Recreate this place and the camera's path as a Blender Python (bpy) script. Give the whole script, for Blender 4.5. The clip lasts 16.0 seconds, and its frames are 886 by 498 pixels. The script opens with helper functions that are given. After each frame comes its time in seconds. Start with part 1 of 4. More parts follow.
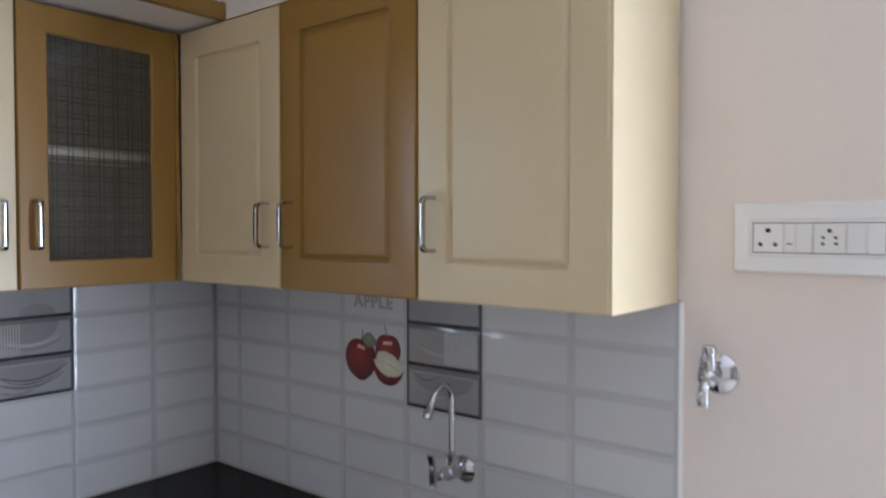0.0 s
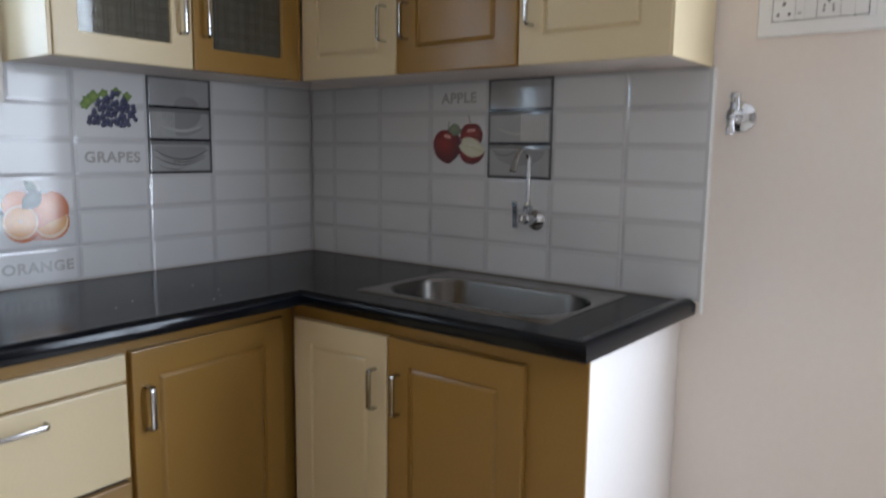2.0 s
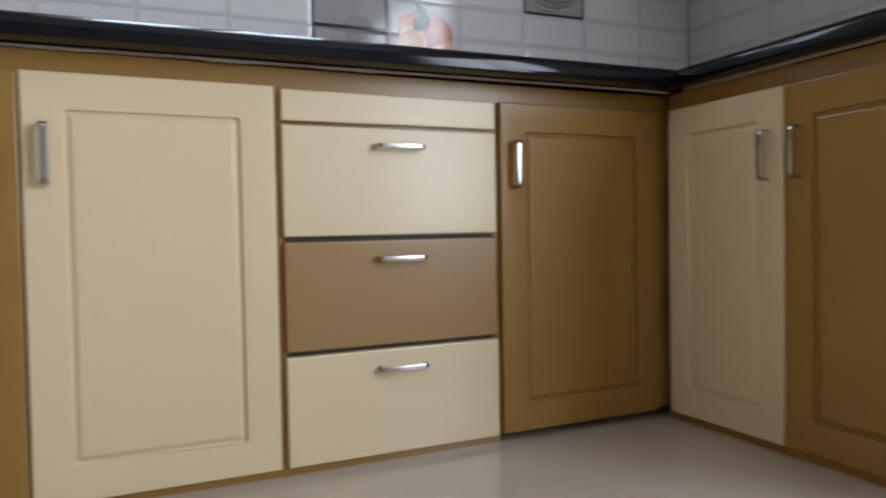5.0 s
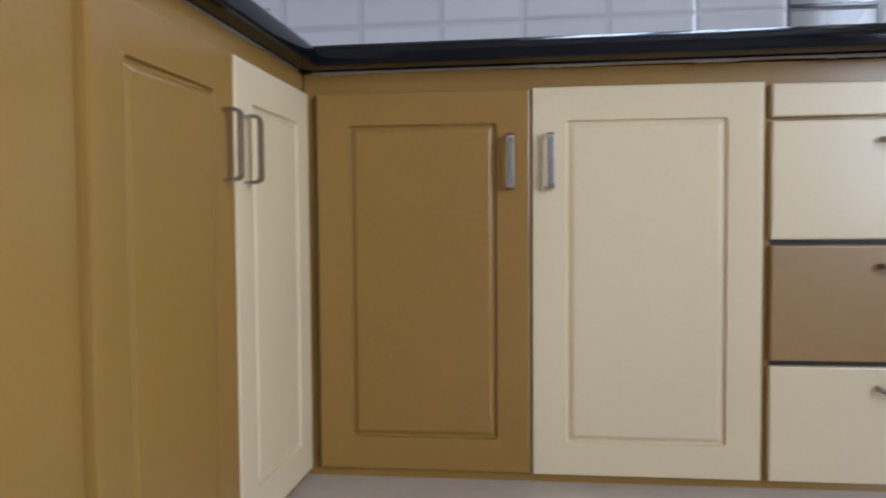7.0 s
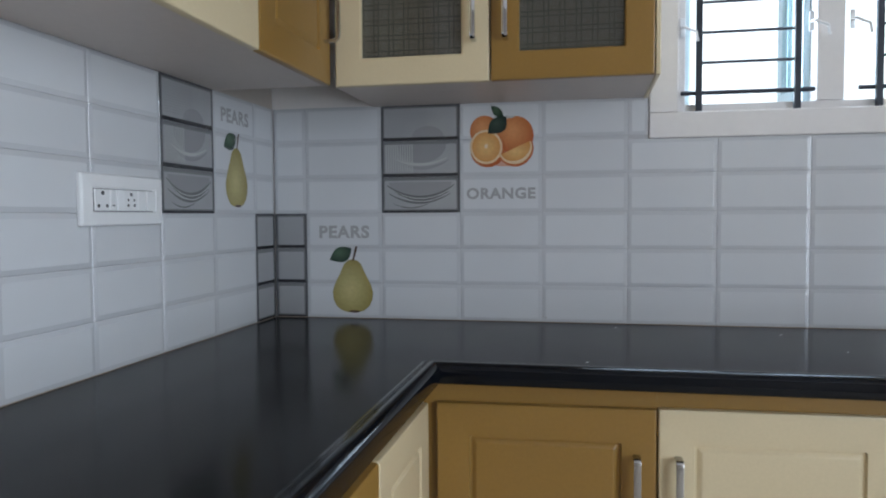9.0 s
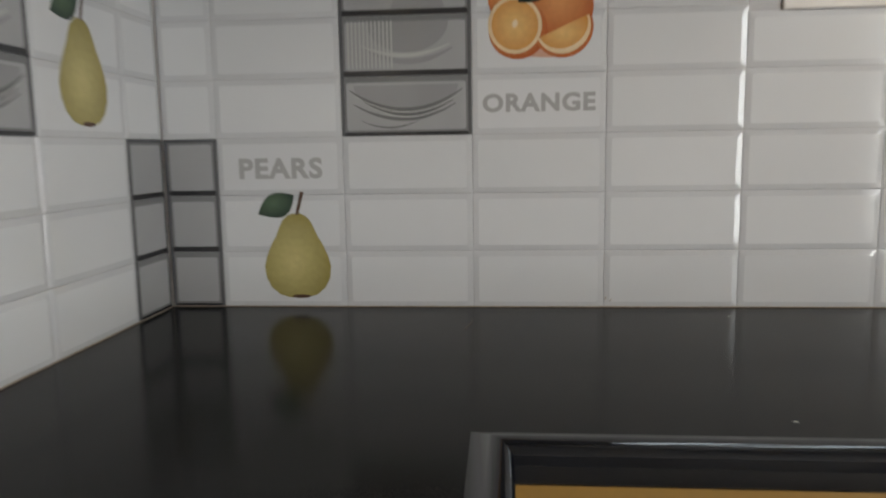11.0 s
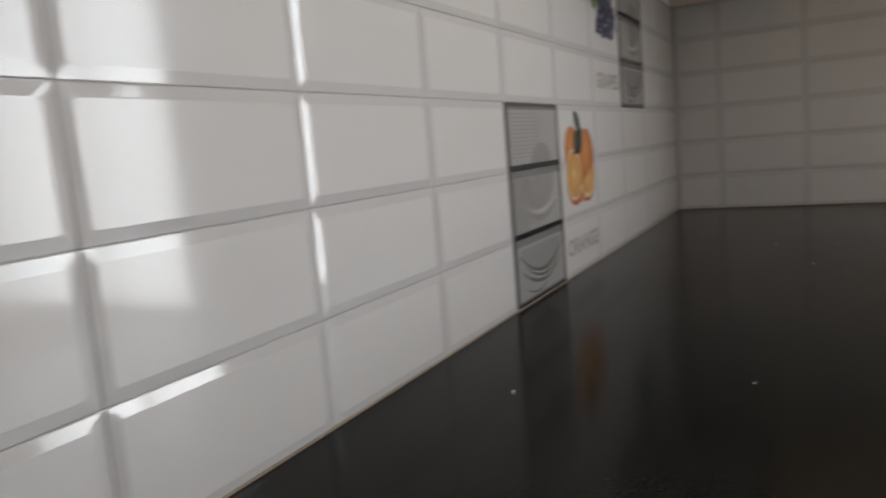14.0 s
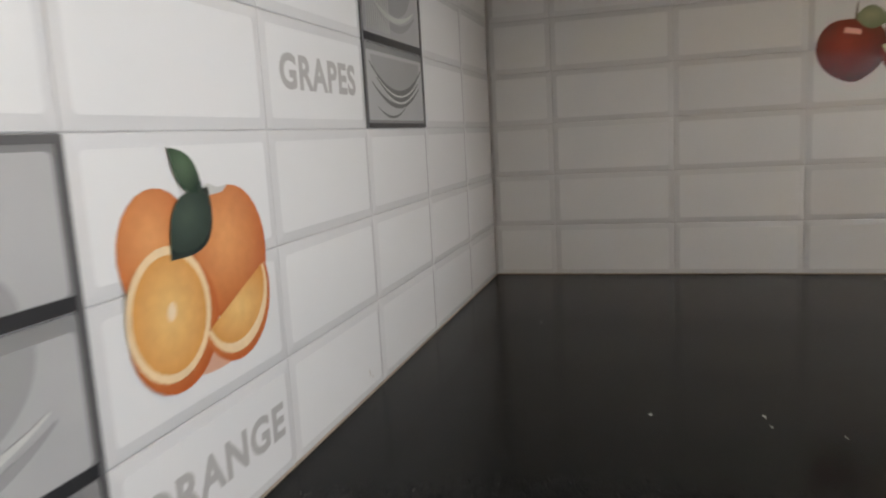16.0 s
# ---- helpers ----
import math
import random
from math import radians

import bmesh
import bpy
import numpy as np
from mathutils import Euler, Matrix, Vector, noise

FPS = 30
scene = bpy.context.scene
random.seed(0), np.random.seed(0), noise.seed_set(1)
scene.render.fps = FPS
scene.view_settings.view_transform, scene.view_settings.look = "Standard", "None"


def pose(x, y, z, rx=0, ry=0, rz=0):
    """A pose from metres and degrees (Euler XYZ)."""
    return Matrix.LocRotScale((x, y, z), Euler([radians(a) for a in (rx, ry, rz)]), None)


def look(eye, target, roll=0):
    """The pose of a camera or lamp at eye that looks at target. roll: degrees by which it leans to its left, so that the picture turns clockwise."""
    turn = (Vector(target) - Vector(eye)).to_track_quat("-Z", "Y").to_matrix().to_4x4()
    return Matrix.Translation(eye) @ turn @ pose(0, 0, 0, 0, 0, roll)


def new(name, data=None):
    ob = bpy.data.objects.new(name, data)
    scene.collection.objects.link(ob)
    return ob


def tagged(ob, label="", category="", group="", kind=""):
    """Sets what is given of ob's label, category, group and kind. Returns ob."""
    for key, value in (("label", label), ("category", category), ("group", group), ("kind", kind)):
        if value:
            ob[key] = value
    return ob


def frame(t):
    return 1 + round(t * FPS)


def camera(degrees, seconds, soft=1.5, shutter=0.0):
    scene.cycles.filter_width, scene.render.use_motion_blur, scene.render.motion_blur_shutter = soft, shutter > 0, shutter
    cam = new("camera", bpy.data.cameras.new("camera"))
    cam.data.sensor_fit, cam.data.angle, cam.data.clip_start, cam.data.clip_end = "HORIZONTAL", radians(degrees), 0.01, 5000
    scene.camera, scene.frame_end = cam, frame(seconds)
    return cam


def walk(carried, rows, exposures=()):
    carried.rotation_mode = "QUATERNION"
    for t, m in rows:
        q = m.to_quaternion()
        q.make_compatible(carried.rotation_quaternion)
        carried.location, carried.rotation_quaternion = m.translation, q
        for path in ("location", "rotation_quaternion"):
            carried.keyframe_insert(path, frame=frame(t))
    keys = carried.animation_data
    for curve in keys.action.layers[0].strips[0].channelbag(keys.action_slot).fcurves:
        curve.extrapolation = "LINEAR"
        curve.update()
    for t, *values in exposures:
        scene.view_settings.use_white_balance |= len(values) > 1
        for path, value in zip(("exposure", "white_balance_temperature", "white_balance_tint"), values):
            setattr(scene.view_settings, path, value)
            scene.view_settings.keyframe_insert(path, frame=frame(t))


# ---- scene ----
cam = camera(63.0, 16.0, 2.0, 0.5)
PATH = [
    (0, (1.601, -1.981, 1.606), (3.159, -0.729, 1.55), 0.0),
    (0.5, (1.429, -2.07, 1.56), (3.04, -0.896, 1.403), 0.6),
    (1, (1.271, -2.113, 1.484), (2.905, -0.991, 1.221), 1.0),
    (1.5, (1.15, -2.106, 1.384), (2.745, -0.92, 1.161), 1.1),
    (2, (1.044, -2.084, 1.255), (2.613, -0.873, 0.985), 0.7),
    (2.5, (1.056, -2.072, 1.026), (2.569, -0.784, 0.798), 0.6),
    (3, (1.139, -2.034, 0.709), (2.586, -0.661, 0.579), 1.7),
    (3.2, (1.151, -2.012, 0.609), (2.563, -0.599, 0.508), 1.2),
    (5.3, (1.084, -1.995, 0.49), (1.715, -0.097, 0.459), -1.0),
    (5.5, (1.074, -1.991, 0.483), (1.583, -0.056, 0.471), -0.9),
    (6, (1.061, -1.988, 0.481), (1.247, 0.003, 0.455), -1.1),
    (6.5, (1.001, -1.984, 0.505), (0.936, 0.014, 0.446), -0.6),
    (7, (0.949, -1.998, 0.53), (0.681, -0.018, 0.45), -0.4),
    (7.5, (0.89, -1.999, 0.576), (0.508, -0.039, 0.475), -0.1),
    (8, (0.85, -1.981, 0.765), (0.447, -0.024, 0.672), -0.1),
    (8.5, (0.827, -1.992, 1.058), (0.4, -0.039, 0.992), 0.8),
    (8.7, (0.815, -2.001, 1.158), (0.403, -0.045, 1.085), 0.4),
    (10.8, (0.530, -1.360, 1.173), (0.334, 0.614, 0.912), -1.0),
    (11, (0.503, -1.254, 1.148), (0.339, 0.722, 0.874), -0.9),
    (11.5, (0.460, -0.985, 1.122), (0.423, 1.006, 0.906), -1.6),
    (12, (0.476, -0.761, 1.099), (0.628, 1.218, 0.854), -3.0),
    (12.5, (0.503, -0.597, 1.124), (1.123, 1.262, 0.731), -3.6),
    (13, (0.554, -0.491, 1.112), (1.745, 1.068, 0.726), -3.3),
    (13.5, (0.585, -0.435, 1.110), (2.101, 0.837, 0.821), -3.5),
    (14, (0.625, -0.396, 1.113), (2.373, 0.540, 0.841), -4.8),
    (14.5, (0.807, -0.381, 1.126), (2.660, 0.305, 0.816), -5.1),
    (15, (1.055, -0.356, 1.134), (2.954, 0.199, 0.839), -4.3),
    (15.5, (1.265, -0.349, 1.143), (3.179, 0.167, 0.883), -3.5),
    (16, (1.476, -0.315, 1.158), (3.370, 0.248, 0.852), -3.2),
]
EXPOSURES = [(0, 0.52, 5800, 14), (1.0, 0.48, 5850, 14), (1.5, 0.32, 6100, 14), (2.2, 0.24, 6150, 12), (3, 0.10, 6700, 13), (5.5, 0.27, 6150, 15), (6.5, 0.26, 5900, 15), (7.5, 0.24, 5700, 18), (8.0, 0.14, 5450, 19), (8.5, -0.02, 5650, 9), (8.8, -0.02, 5900, 10),
             (10.9, 0.30, 7400, 11), (11.6, 0.42, 7450, 14), (12.5, 0.28, 7250, 14), (13.5, 0.25, 7200, 14), (15, 0.82, 7400, 13), (16, 1.20, 7050, 12)]
walk(cam, [(t, look(eye, target, roll)) for t, eye, target, roll in PATH], EXPOSURES)

# ---- light: an overcast-bright day through the kitchen window and the wide balcony window ----
world = bpy.data.worlds.new("sky")
scene.world = world
world.use_nodes = True
wn = world.node_tree
sky = wn.nodes.new("ShaderNodeTexSky")
sky.sky_type, sky.sun_disc = "NISHITA", False
sky.sun_elevation, sky.sun_rotation = radians(60), radians(239)
wn.links.new(sky.outputs[0], wn.nodes["Background"].inputs[0])
wn.nodes["Background"].inputs[1].default_value = 0.15

sun_data = bpy.data.lights.new("sun", "SUN")
sun_data.energy, sun_data.angle, sun_data.color = 2.0, radians(0.5), (1.0, 0.95, 0.88)
sun = new("sun", sun_data)
sun.matrix_world = look((0, 0, 30), (2.5, 1.5, 25))


def window_light(name, x, y, z, rz, w, h, power, color):
    data = bpy.data.lights.new(name, "AREA")
    data.shape, data.size, data.size_y, data.energy, data.color = "RECTANGLE", w, h, power, color
    ob = new(name, data)
    ob.matrix_world = pose(x, y, z, 90, 0, rz)
    return ob


# lamps in the two openings stand in for the sky's light; they shine inward
BALCONY_POWER, WINDOW_POWER, SKY_GLOW = 66.0, 8.0, 1.9
for k, share in enumerate((0.27, 0.22, 0.15)):
    window_light("balcony_daylight", 2.95, -2.91 - 0.318 * k, 1.30, 90, 0.316, 1.60, BALCONY_POWER * share, (0.86, 0.97, 1.08))
window_light("side_daylight", 2.95, -2.43, 1.30, 90, 0.50, 1.60, BALCONY_POWER * 0.36, (0.86, 0.97, 1.08))
window_light("window_daylight", 1.41, 0.16, 1.76, 180, 0.72, 0.6, WINDOW_POWER, (0.78, 0.95, 1.12))

# ---- materials ----


def srgb(r, g, b):
    f = lambda c: c / 12.92 if c <= 0.04045 else ((c + 0.055) / 1.055) ** 2.4
    return (f(r / 255), f(g / 255), f(b / 255), 1)


def material(name, color, rough=0.5, metal=0.0, grain=40.0, vary=0.06, bump=0.0, stain=0.0, rough_vary=0.08, coat=0.0, stretch=(1, 1, 1)):
    """A surface with fine grain, soft wide stains, varied gloss and relief, at true size."""
    m = bpy.data.materials.new(name)
    m.use_nodes = True
    n, l = m.node_tree.nodes, m.node_tree.links
    p = n["Principled BSDF"]
    geo = n.new("ShaderNodeTexCoord")
    mp = n.new("ShaderNodeMapping")
    mp.inputs["Scale"].default_value = stretch
    l.new(geo.outputs["Object"], mp.inputs[0])
    fine = n.new("ShaderNodeTexNoise")
    fine.inputs["Scale"].default_value, fine.inputs["Detail"].default_value = grain, 6
    l.new(mp.outputs[0], fine.inputs[0])
    wide = n.new("ShaderNodeTexNoise")
    wide.inputs["Scale"].default_value, wide.inputs["Detail"].default_value = 2.3, 4
    l.new(geo.outputs["Object"], wide.inputs[0])
    info = n.new("ShaderNodeObjectInfo")
    mix = n.new("ShaderNodeMix")
    mix.data_type = "RGBA"
    a, b = mix.inputs[6], mix.inputs[7]
    a.default_value = tuple(c * (1 - vary) for c in color[:3]) + (1,)
    b.default_value = tuple(min(1, c * (1 + vary)) for c in color[:3]) + (1,)
    l.new(fine.outputs[0], mix.inputs[0])
    mix2 = n.new("ShaderNodeMix")
    mix2.data_type = "RGBA"
    ramp = n.new("ShaderNodeValToRGB")
    ramp.color_ramp.elements[0].position, ramp.color_ramp.elements[1].position = 0.35, 0.75
    l.new(wide.outputs[0], ramp.inputs[0])
    mul = n.new("ShaderNodeMath")
    mul.operation = "MULTIPLY"
    mul.inputs[1].default_value = stain
    l.new(ramp.outputs[0], mul.inputs[0])
    l.new(mul.outputs[0], mix2.inputs[0])
    l.new(mix.outputs[2], mix2.inputs[6])
    mix2.inputs[7].default_value = tuple(c * 0.62 for c in color[:3]) + (1,)
    hsv = n.new("ShaderNodeHueSaturation")
    rng = n.new("ShaderNodeMapRange")
    rng.inputs["To Min"].default_value, rng.inputs["To Max"].default_value = 0.97, 1.03
    l.new(info.outputs["Random"], rng.inputs[0])
    l.new(rng.outputs[0], hsv.inputs["Value"])
    l.new(mix2.outputs[2], hsv.inputs["Color"])
    l.new(hsv.outputs[0], p.inputs["Base Color"])
    rr = n.new("ShaderNodeMapRange")
    rr.inputs["To Min"].default_value, rr.inputs["To Max"].default_value = max(0.02, rough - rough_vary), min(1, rough + rough_vary)
    l.new(wide.outputs[0], rr.inputs[0])
    l.new(rr.outputs[0], p.inputs["Roughness"])
    p.inputs["Metallic"].default_value = metal
    p.inputs["Coat Weight"].default_value = coat
    p.inputs["Coat Roughness"].default_value = 0.15
    if bump:
        bp = n.new("ShaderNodeBump")
        bp.inputs["Strength"].default_value, bp.inputs["Distance"].default_value = bump, 0.001
        l.new(fine.outputs[0], bp.inputs["Height"])
        l.new(bp.outputs[0], p.inputs["Normal"])
    return m


CREAM = material("cream_laminate", (0.66, 0.545, 0.345, 1), 0.34, grain=160, vary=0.05, bump=0.12, stain=0.05, coat=0.15)
BROWN = material("ochre_brown_laminate", (0.288, 0.160, 0.037, 1), 0.32, grain=120, vary=0.09, bump=0.12, stain=0.08, coat=0.18)
for laminate in (CREAM, BROWN):
    laminate.node_tree.nodes["Principled BSDF"].inputs["Specular IOR Level"].default_value = 0.36
TAUPE = material("taupe_laminate", (0.29, 0.170, 0.057, 1), 0.34, grain=120, vary=0.07, bump=0.12, stain=0.08)
WHITE_TILE = material("white_glazed_tile", (0.665, 0.668, 0.68, 1), 0.10, grain=9, vary=0.02, bump=0.10, stain=0.03, rough_vary=0.04)
WHITE_TILE.node_tree.nodes["Principled BSDF"].inputs["Specular IOR Level"].default_value = 0.35
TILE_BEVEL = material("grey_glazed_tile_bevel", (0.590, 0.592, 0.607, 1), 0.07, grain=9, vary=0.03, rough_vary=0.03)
GROUT = material("grey_grout", (0.55, 0.54, 0.55, 1), 0.75, grain=300, vary=0.12, bump=0.3, stain=0.3)
GRANITE = material("black_granite", (0.0125, 0.0123, 0.0120, 1), 0.15, grain=420, vary=0.6, bump=0.05, stain=0.3, rough_vary=0.06)
GRANITE.node_tree.nodes["Principled BSDF"].inputs["Specular IOR Level"].default_value = 0.14
GRANITE.node_tree.nodes["Principled BSDF"].inputs["IOR"].default_value = 1.33
GRANITE_EDGE = material("polished_granite_edge", (0.0030, 0.0042, 0.0070, 1), 0.08, grain=420, vary=0.5, bump=0.03, stain=0.2, rough_vary=0.03)
GRANITE_EDGE.node_tree.nodes["Principled BSDF"].inputs["Specular IOR Level"].default_value = 0.32
GRANITE_EDGE.node_tree.nodes["Principled BSDF"].inputs["IOR"].default_value = 1.45
PLASTER = material("pinkish_cream_paint", (0.88, 0.79, 0.728, 1), 0.6, grain=55, vary=0.03, bump=0.25, stain=0.08)
WHITE_PAINT = material("white_paint", (0.82, 0.775, 0.745, 1), 0.6, grain=60, vary=0.03, bump=0.25, stain=0.05)
FLOOR = material("beige_vitrified_floor", (0.50, 0.44, 0.37, 1), 0.16, grain=30, vary=0.06, bump=0.03, stain=0.18)
CHROME = material("chrome", (0.60, 0.61, 0.63, 1), 0.07, 1.0, grain=80, vary=0.03, rough_vary=0.03)
SATIN = material("satin_steel", (0.44, 0.43, 0.42, 1), 0.22, 1.0, grain=240, vary=0.06, rough_vary=0.06, stretch=(1, 1, 0.05))
# the rim's steel darkened, to paint in the bowl's shade and dark reflections
STEEL_SHADED = material("shaded_steel_bowl", (0.11, 0.102, 0.094, 1), 0.26, 1.0, grain=200, vary=0.15, stain=0.35, rough_vary=0.08)
STEEL = material("stainless_steel", (0.36, 0.34, 0.32, 1), 0.24, 1.0, grain=200, vary=0.08, stain=0.25, rough_vary=0.08)
PLASTIC = material("white_plastic", (0.88, 0.875, 0.87, 1), 0.25, grain=40, vary=0.02)
# near-black; also paints the shade of gaps that aren't cut
HOLE = material("dark_hole", (0.015, 0.014, 0.014, 1), 0.6)
IRON = material("dark_iron", (0.03, 0.034, 0.045, 1), 0.5, 0.3, grain=90, vary=0.2, bump=0.2)
PANEL_GREY = material("grey_printed_tile", (0.385, 0.385, 0.392, 1), 0.08, grain=5, vary=0.22, stain=0.12, rough_vary=0.03)
PANEL_LIGHT = material("light_grey_print", (0.50, 0.50, 0.49, 1), 0.08, rough_vary=0.03)
PANEL_PALE = material("pale_grey_print", (0.66, 0.66, 0.65, 1), 0.08, rough_vary=0.03)
PANEL_MID = material("mid_grey_print", (0.15, 0.15, 0.152, 1), 0.08, rough_vary=0.03)
PANEL_DARK = material("charcoal_print", (0.03, 0.03, 0.033, 1), 0.1, rough_vary=0.03)
LETTER = material("grey_lettering_print", (0.40, 0.39, 0.39, 1), 0.1, grain=30, vary=0.1)
PANEL_BEVEL = material("grey_print_bevel", (0.21, 0.21, 0.215, 1), 0.08, rough_vary=0.03)
PANEL_EDGE = material("dark_grey_print", (0.105, 0.105, 0.11, 1), 0.1, rough_vary=0.03)
SASH = material("pale_aqua_sash_paint", (0.60, 0.74, 0.78, 1), 0.35, grain=40, vary=0.03)
# dark colour for the unseen south wall, set to weaken bounce and reflections
SOUTH_DARKENED = material("darkened_unseen_wall", (0.30, 0.26, 0.22, 1), 0.7, grain=50, vary=0.04, bump=0.2)
# beige chosen to lower the fill light from the west wall's unseen part
WEST_DIMMED = material("dimmed_unseen_beige", (0.50, 0.44, 0.385, 1), 0.7, grain=50, vary=0.04, bump=0.2)
PVC = material("grey_pipe_plastic", (0.36, 0.36, 0.37, 1), 0.4, grain=60, vary=0.1, stain=0.3)
SKIRT = material("beige_skirting_tile", (0.47, 0.43, 0.37, 1), 0.2, grain=30, vary=0.06, stain=0.12)
SEALANT = material("stained_grout_line", (0.36, 0.29, 0.23, 1), 0.7, grain=90, vary=0.35, stain=0.5)
UNDER = material("grey_laminate_underside", (0.60, 0.52, 0.47, 1), 0.4, grain=60, vary=0.05)
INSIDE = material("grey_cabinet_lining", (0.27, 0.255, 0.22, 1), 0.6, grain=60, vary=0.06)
FACADE = material("pale_far_facade", (0.62, 0.64, 0.62, 1), 0.8, grain=3, vary=0.1)
EARTH = material("dusty_ground", (0.36, 0.32, 0.26, 1), 0.9, grain=2, vary=0.2)


def fruit_print(name, core, rim, at=(0.42, 0.62), spread=0.62):
    """Printed fruit: the picture's own shading runs from a light core to a darker rim."""
    m = material(name, core, 0.09, grain=60, vary=0.07, rough_vary=0.03)
    n, l = m.node_tree.nodes, m.node_tree.links
    tc = n.new("ShaderNodeTexCoord")
    sub = n.new("ShaderNodeVectorMath")
    sub.operation = "SUBTRACT"
    sub.inputs[1].default_value = (at[0], 0, at[1])
    l.new(tc.outputs["Generated"], sub.inputs[0])
    flat = n.new("ShaderNodeVectorMath")
    flat.operation = "MULTIPLY"
    flat.inputs[1].default_value = (1, 0, 1)
    l.new(sub.outputs[0], flat.inputs[0])
    length = n.new("ShaderNodeVectorMath")
    length.operation = "LENGTH"
    l.new(flat.outputs[0], length.inputs[0])
    ramp = n.new("ShaderNodeValToRGB")
    ramp.color_ramp.elements[0].color, ramp.color_ramp.elements[1].color = core, rim
    ramp.color_ramp.elements[0].position, ramp.color_ramp.elements[1].position = 0.05, spread
    l.new(length.outputs["Value"], ramp.inputs[0])
    mix = n.new("ShaderNodeMix")
    mix.data_type, mix.blend_type = "RGBA", "MULTIPLY"
    noise_tex = n.new("ShaderNodeTexNoise")
    noise_tex.inputs["Scale"].default_value = 90
    l.new(tc.outputs["Object"], noise_tex.inputs[0])
    mix.inputs[0].default_value = 0.25
    l.new(ramp.outputs[0], mix.inputs[6])
    l.new(noise_tex.outputs[0], mix.inputs[7])
    l.new(mix.outputs[2], n["Principled BSDF"].inputs["Base Color"])
    return m


ORANGE_SKIN = fruit_print("orange_skin_print", srgb(230, 158, 100), srgb(188, 98, 54))
ORANGE_FLESH = fruit_print("orange_flesh_print", srgb(238, 192, 126), srgb(216, 148, 78), (0.5, 0.5))
ORANGE_PITH = fruit_print("orange_pith_print", srgb(244, 226, 196), srgb(238, 205, 160), (0.5, 0.5))
LEAF_PRINT = fruit_print("green_leaf_print", srgb(84, 108, 84), srgb(38, 58, 46))
PEAR_SKIN = fruit_print("pear_skin_print", srgb(210, 196, 134), srgb(154, 140, 78), (0.45, 0.42))
APPLE_SKIN = fruit_print("apple_skin_print", srgb(158, 44, 34), srgb(84, 10, 12))
CORE_PRINT = material("yellow_green_core_print", srgb(196, 192, 130), 0.1)
APPLE_FLESH = fruit_print("apple_flesh_print", srgb(240, 238, 220), srgb(222, 216, 186), (0.5, 0.5))
GRAPE_SKIN = fruit_print("grape_skin_print", srgb(104, 108, 140), srgb(28, 28, 48))
LEAF_DARK = fruit_print("dark_leaf_print", srgb(66, 84, 74), srgb(34, 48, 44))
LEAF_PALE = fruit_print("pale_leaf_print", srgb(150, 158, 128), srgb(110, 122, 96))
ORANGE_SHADE = material("reddish_shadow_print", srgb(205, 160, 140), 0.1)
STALK_PRINT = material("brown_stalk_print", srgb(84, 62, 50), 0.1)
BLUSH_PRINT = material("pink_highlight_print", srgb(226, 160, 150), 0.1)

GLASS = bpy.data.materials.new("clear_window_glass")
GLASS.use_nodes = True
g = GLASS.node_tree.nodes["Principled BSDF"]
g.inputs["Base Color"].default_value, g.inputs["Roughness"].default_value = (0.9, 0.97, 0.97, 1), 0.02
g.inputs["Transmission Weight"].default_value, g.inputs["IOR"].default_value = 1.0, 1.45


def plaid_glass():
    """Tinted cabinet glass with a plaid of fine double lines etched in."""
    m = bpy.data.materials.new("plaid_etched_glass")
    m.use_nodes = True
    n, l = m.node_tree.nodes, m.node_tree.links
    p = n["Principled BSDF"]
    tc = n.new("ShaderNodeTexCoord")
    sep = n.new("ShaderNodeSeparateXYZ")
    l.new(tc.outputs["Object"], sep.inputs[0])

    def lines(socket, period):
        total = None
        for off in (0.0, 0.30):
            a = n.new("ShaderNodeMath")
            a.operation = "MULTIPLY_ADD"
            a.inputs[1].default_value, a.inputs[2].default_value = 1 / period, 10 + off
            l.new(socket, a.inputs[0])
            f = n.new("ShaderNodeMath")
            f.operation = "FRACT"
            l.new(a.outputs[0], f.inputs[0])
            c = n.new("ShaderNodeMath")
            c.operation = "LESS_THAN"
            c.inputs[1].default_value = 0.085
            l.new(f.outputs[0], c.inputs[0])
            if total is None:
                total = c.outputs[0]
            else:
                mx = n.new("ShaderNodeMath")
                mx.operation = "MAXIMUM"
                l.new(total, mx.inputs[0])
                l.new(c.outputs[0], mx.inputs[1])
                total = mx.outputs[0]
        return total

    mx = n.new("ShaderNodeMath")
    mx.operation = "MAXIMUM"
    l.new(lines(sep.outputs["X"], 0.036), mx.inputs[0])
    l.new(lines(sep.outputs["Z"], 0.036), mx.inputs[1])
    col = n.new("ShaderNodeMix")
    col.data_type = "RGBA"
    col.inputs[6].default_value, col.inputs[7].default_value = (0.56, 0.54, 0.47, 1), (0.34, 0.325, 0.28, 1)
    l.new(mx.outputs[0], col.inputs[0])
    l.new(col.outputs[2], p.inputs["Base Color"])
    tr = n.new("ShaderNodeMapRange")
    tr.inputs["To Min"].default_value, tr.inputs["To Max"].default_value = 0.93, 0.87
    l.new(mx.outputs[0], tr.inputs[0])
    l.new(tr.outputs[0], p.inputs["Transmission Weight"])
    p.inputs["Roughness"].default_value = 0.04
    p.inputs["IOR"].default_value = 1.45
    return m


PLAID = plaid_glass()

MORTAR = material("rough_grey_mortar", (0.30, 0.255, 0.21, 1), 0.9, grain=60, vary=0.4, bump=1.0, stain=0.5)

# ---- mesh helpers ----
H, P, Q = 0.87, 0.226, 0.1007   # worktop height, pitch of the tile cushions along and up the wall
XL, XR = -0.098, 2.922          # the two side walls
YB, ZC = -4.3, 2.75             # back wall, ceiling


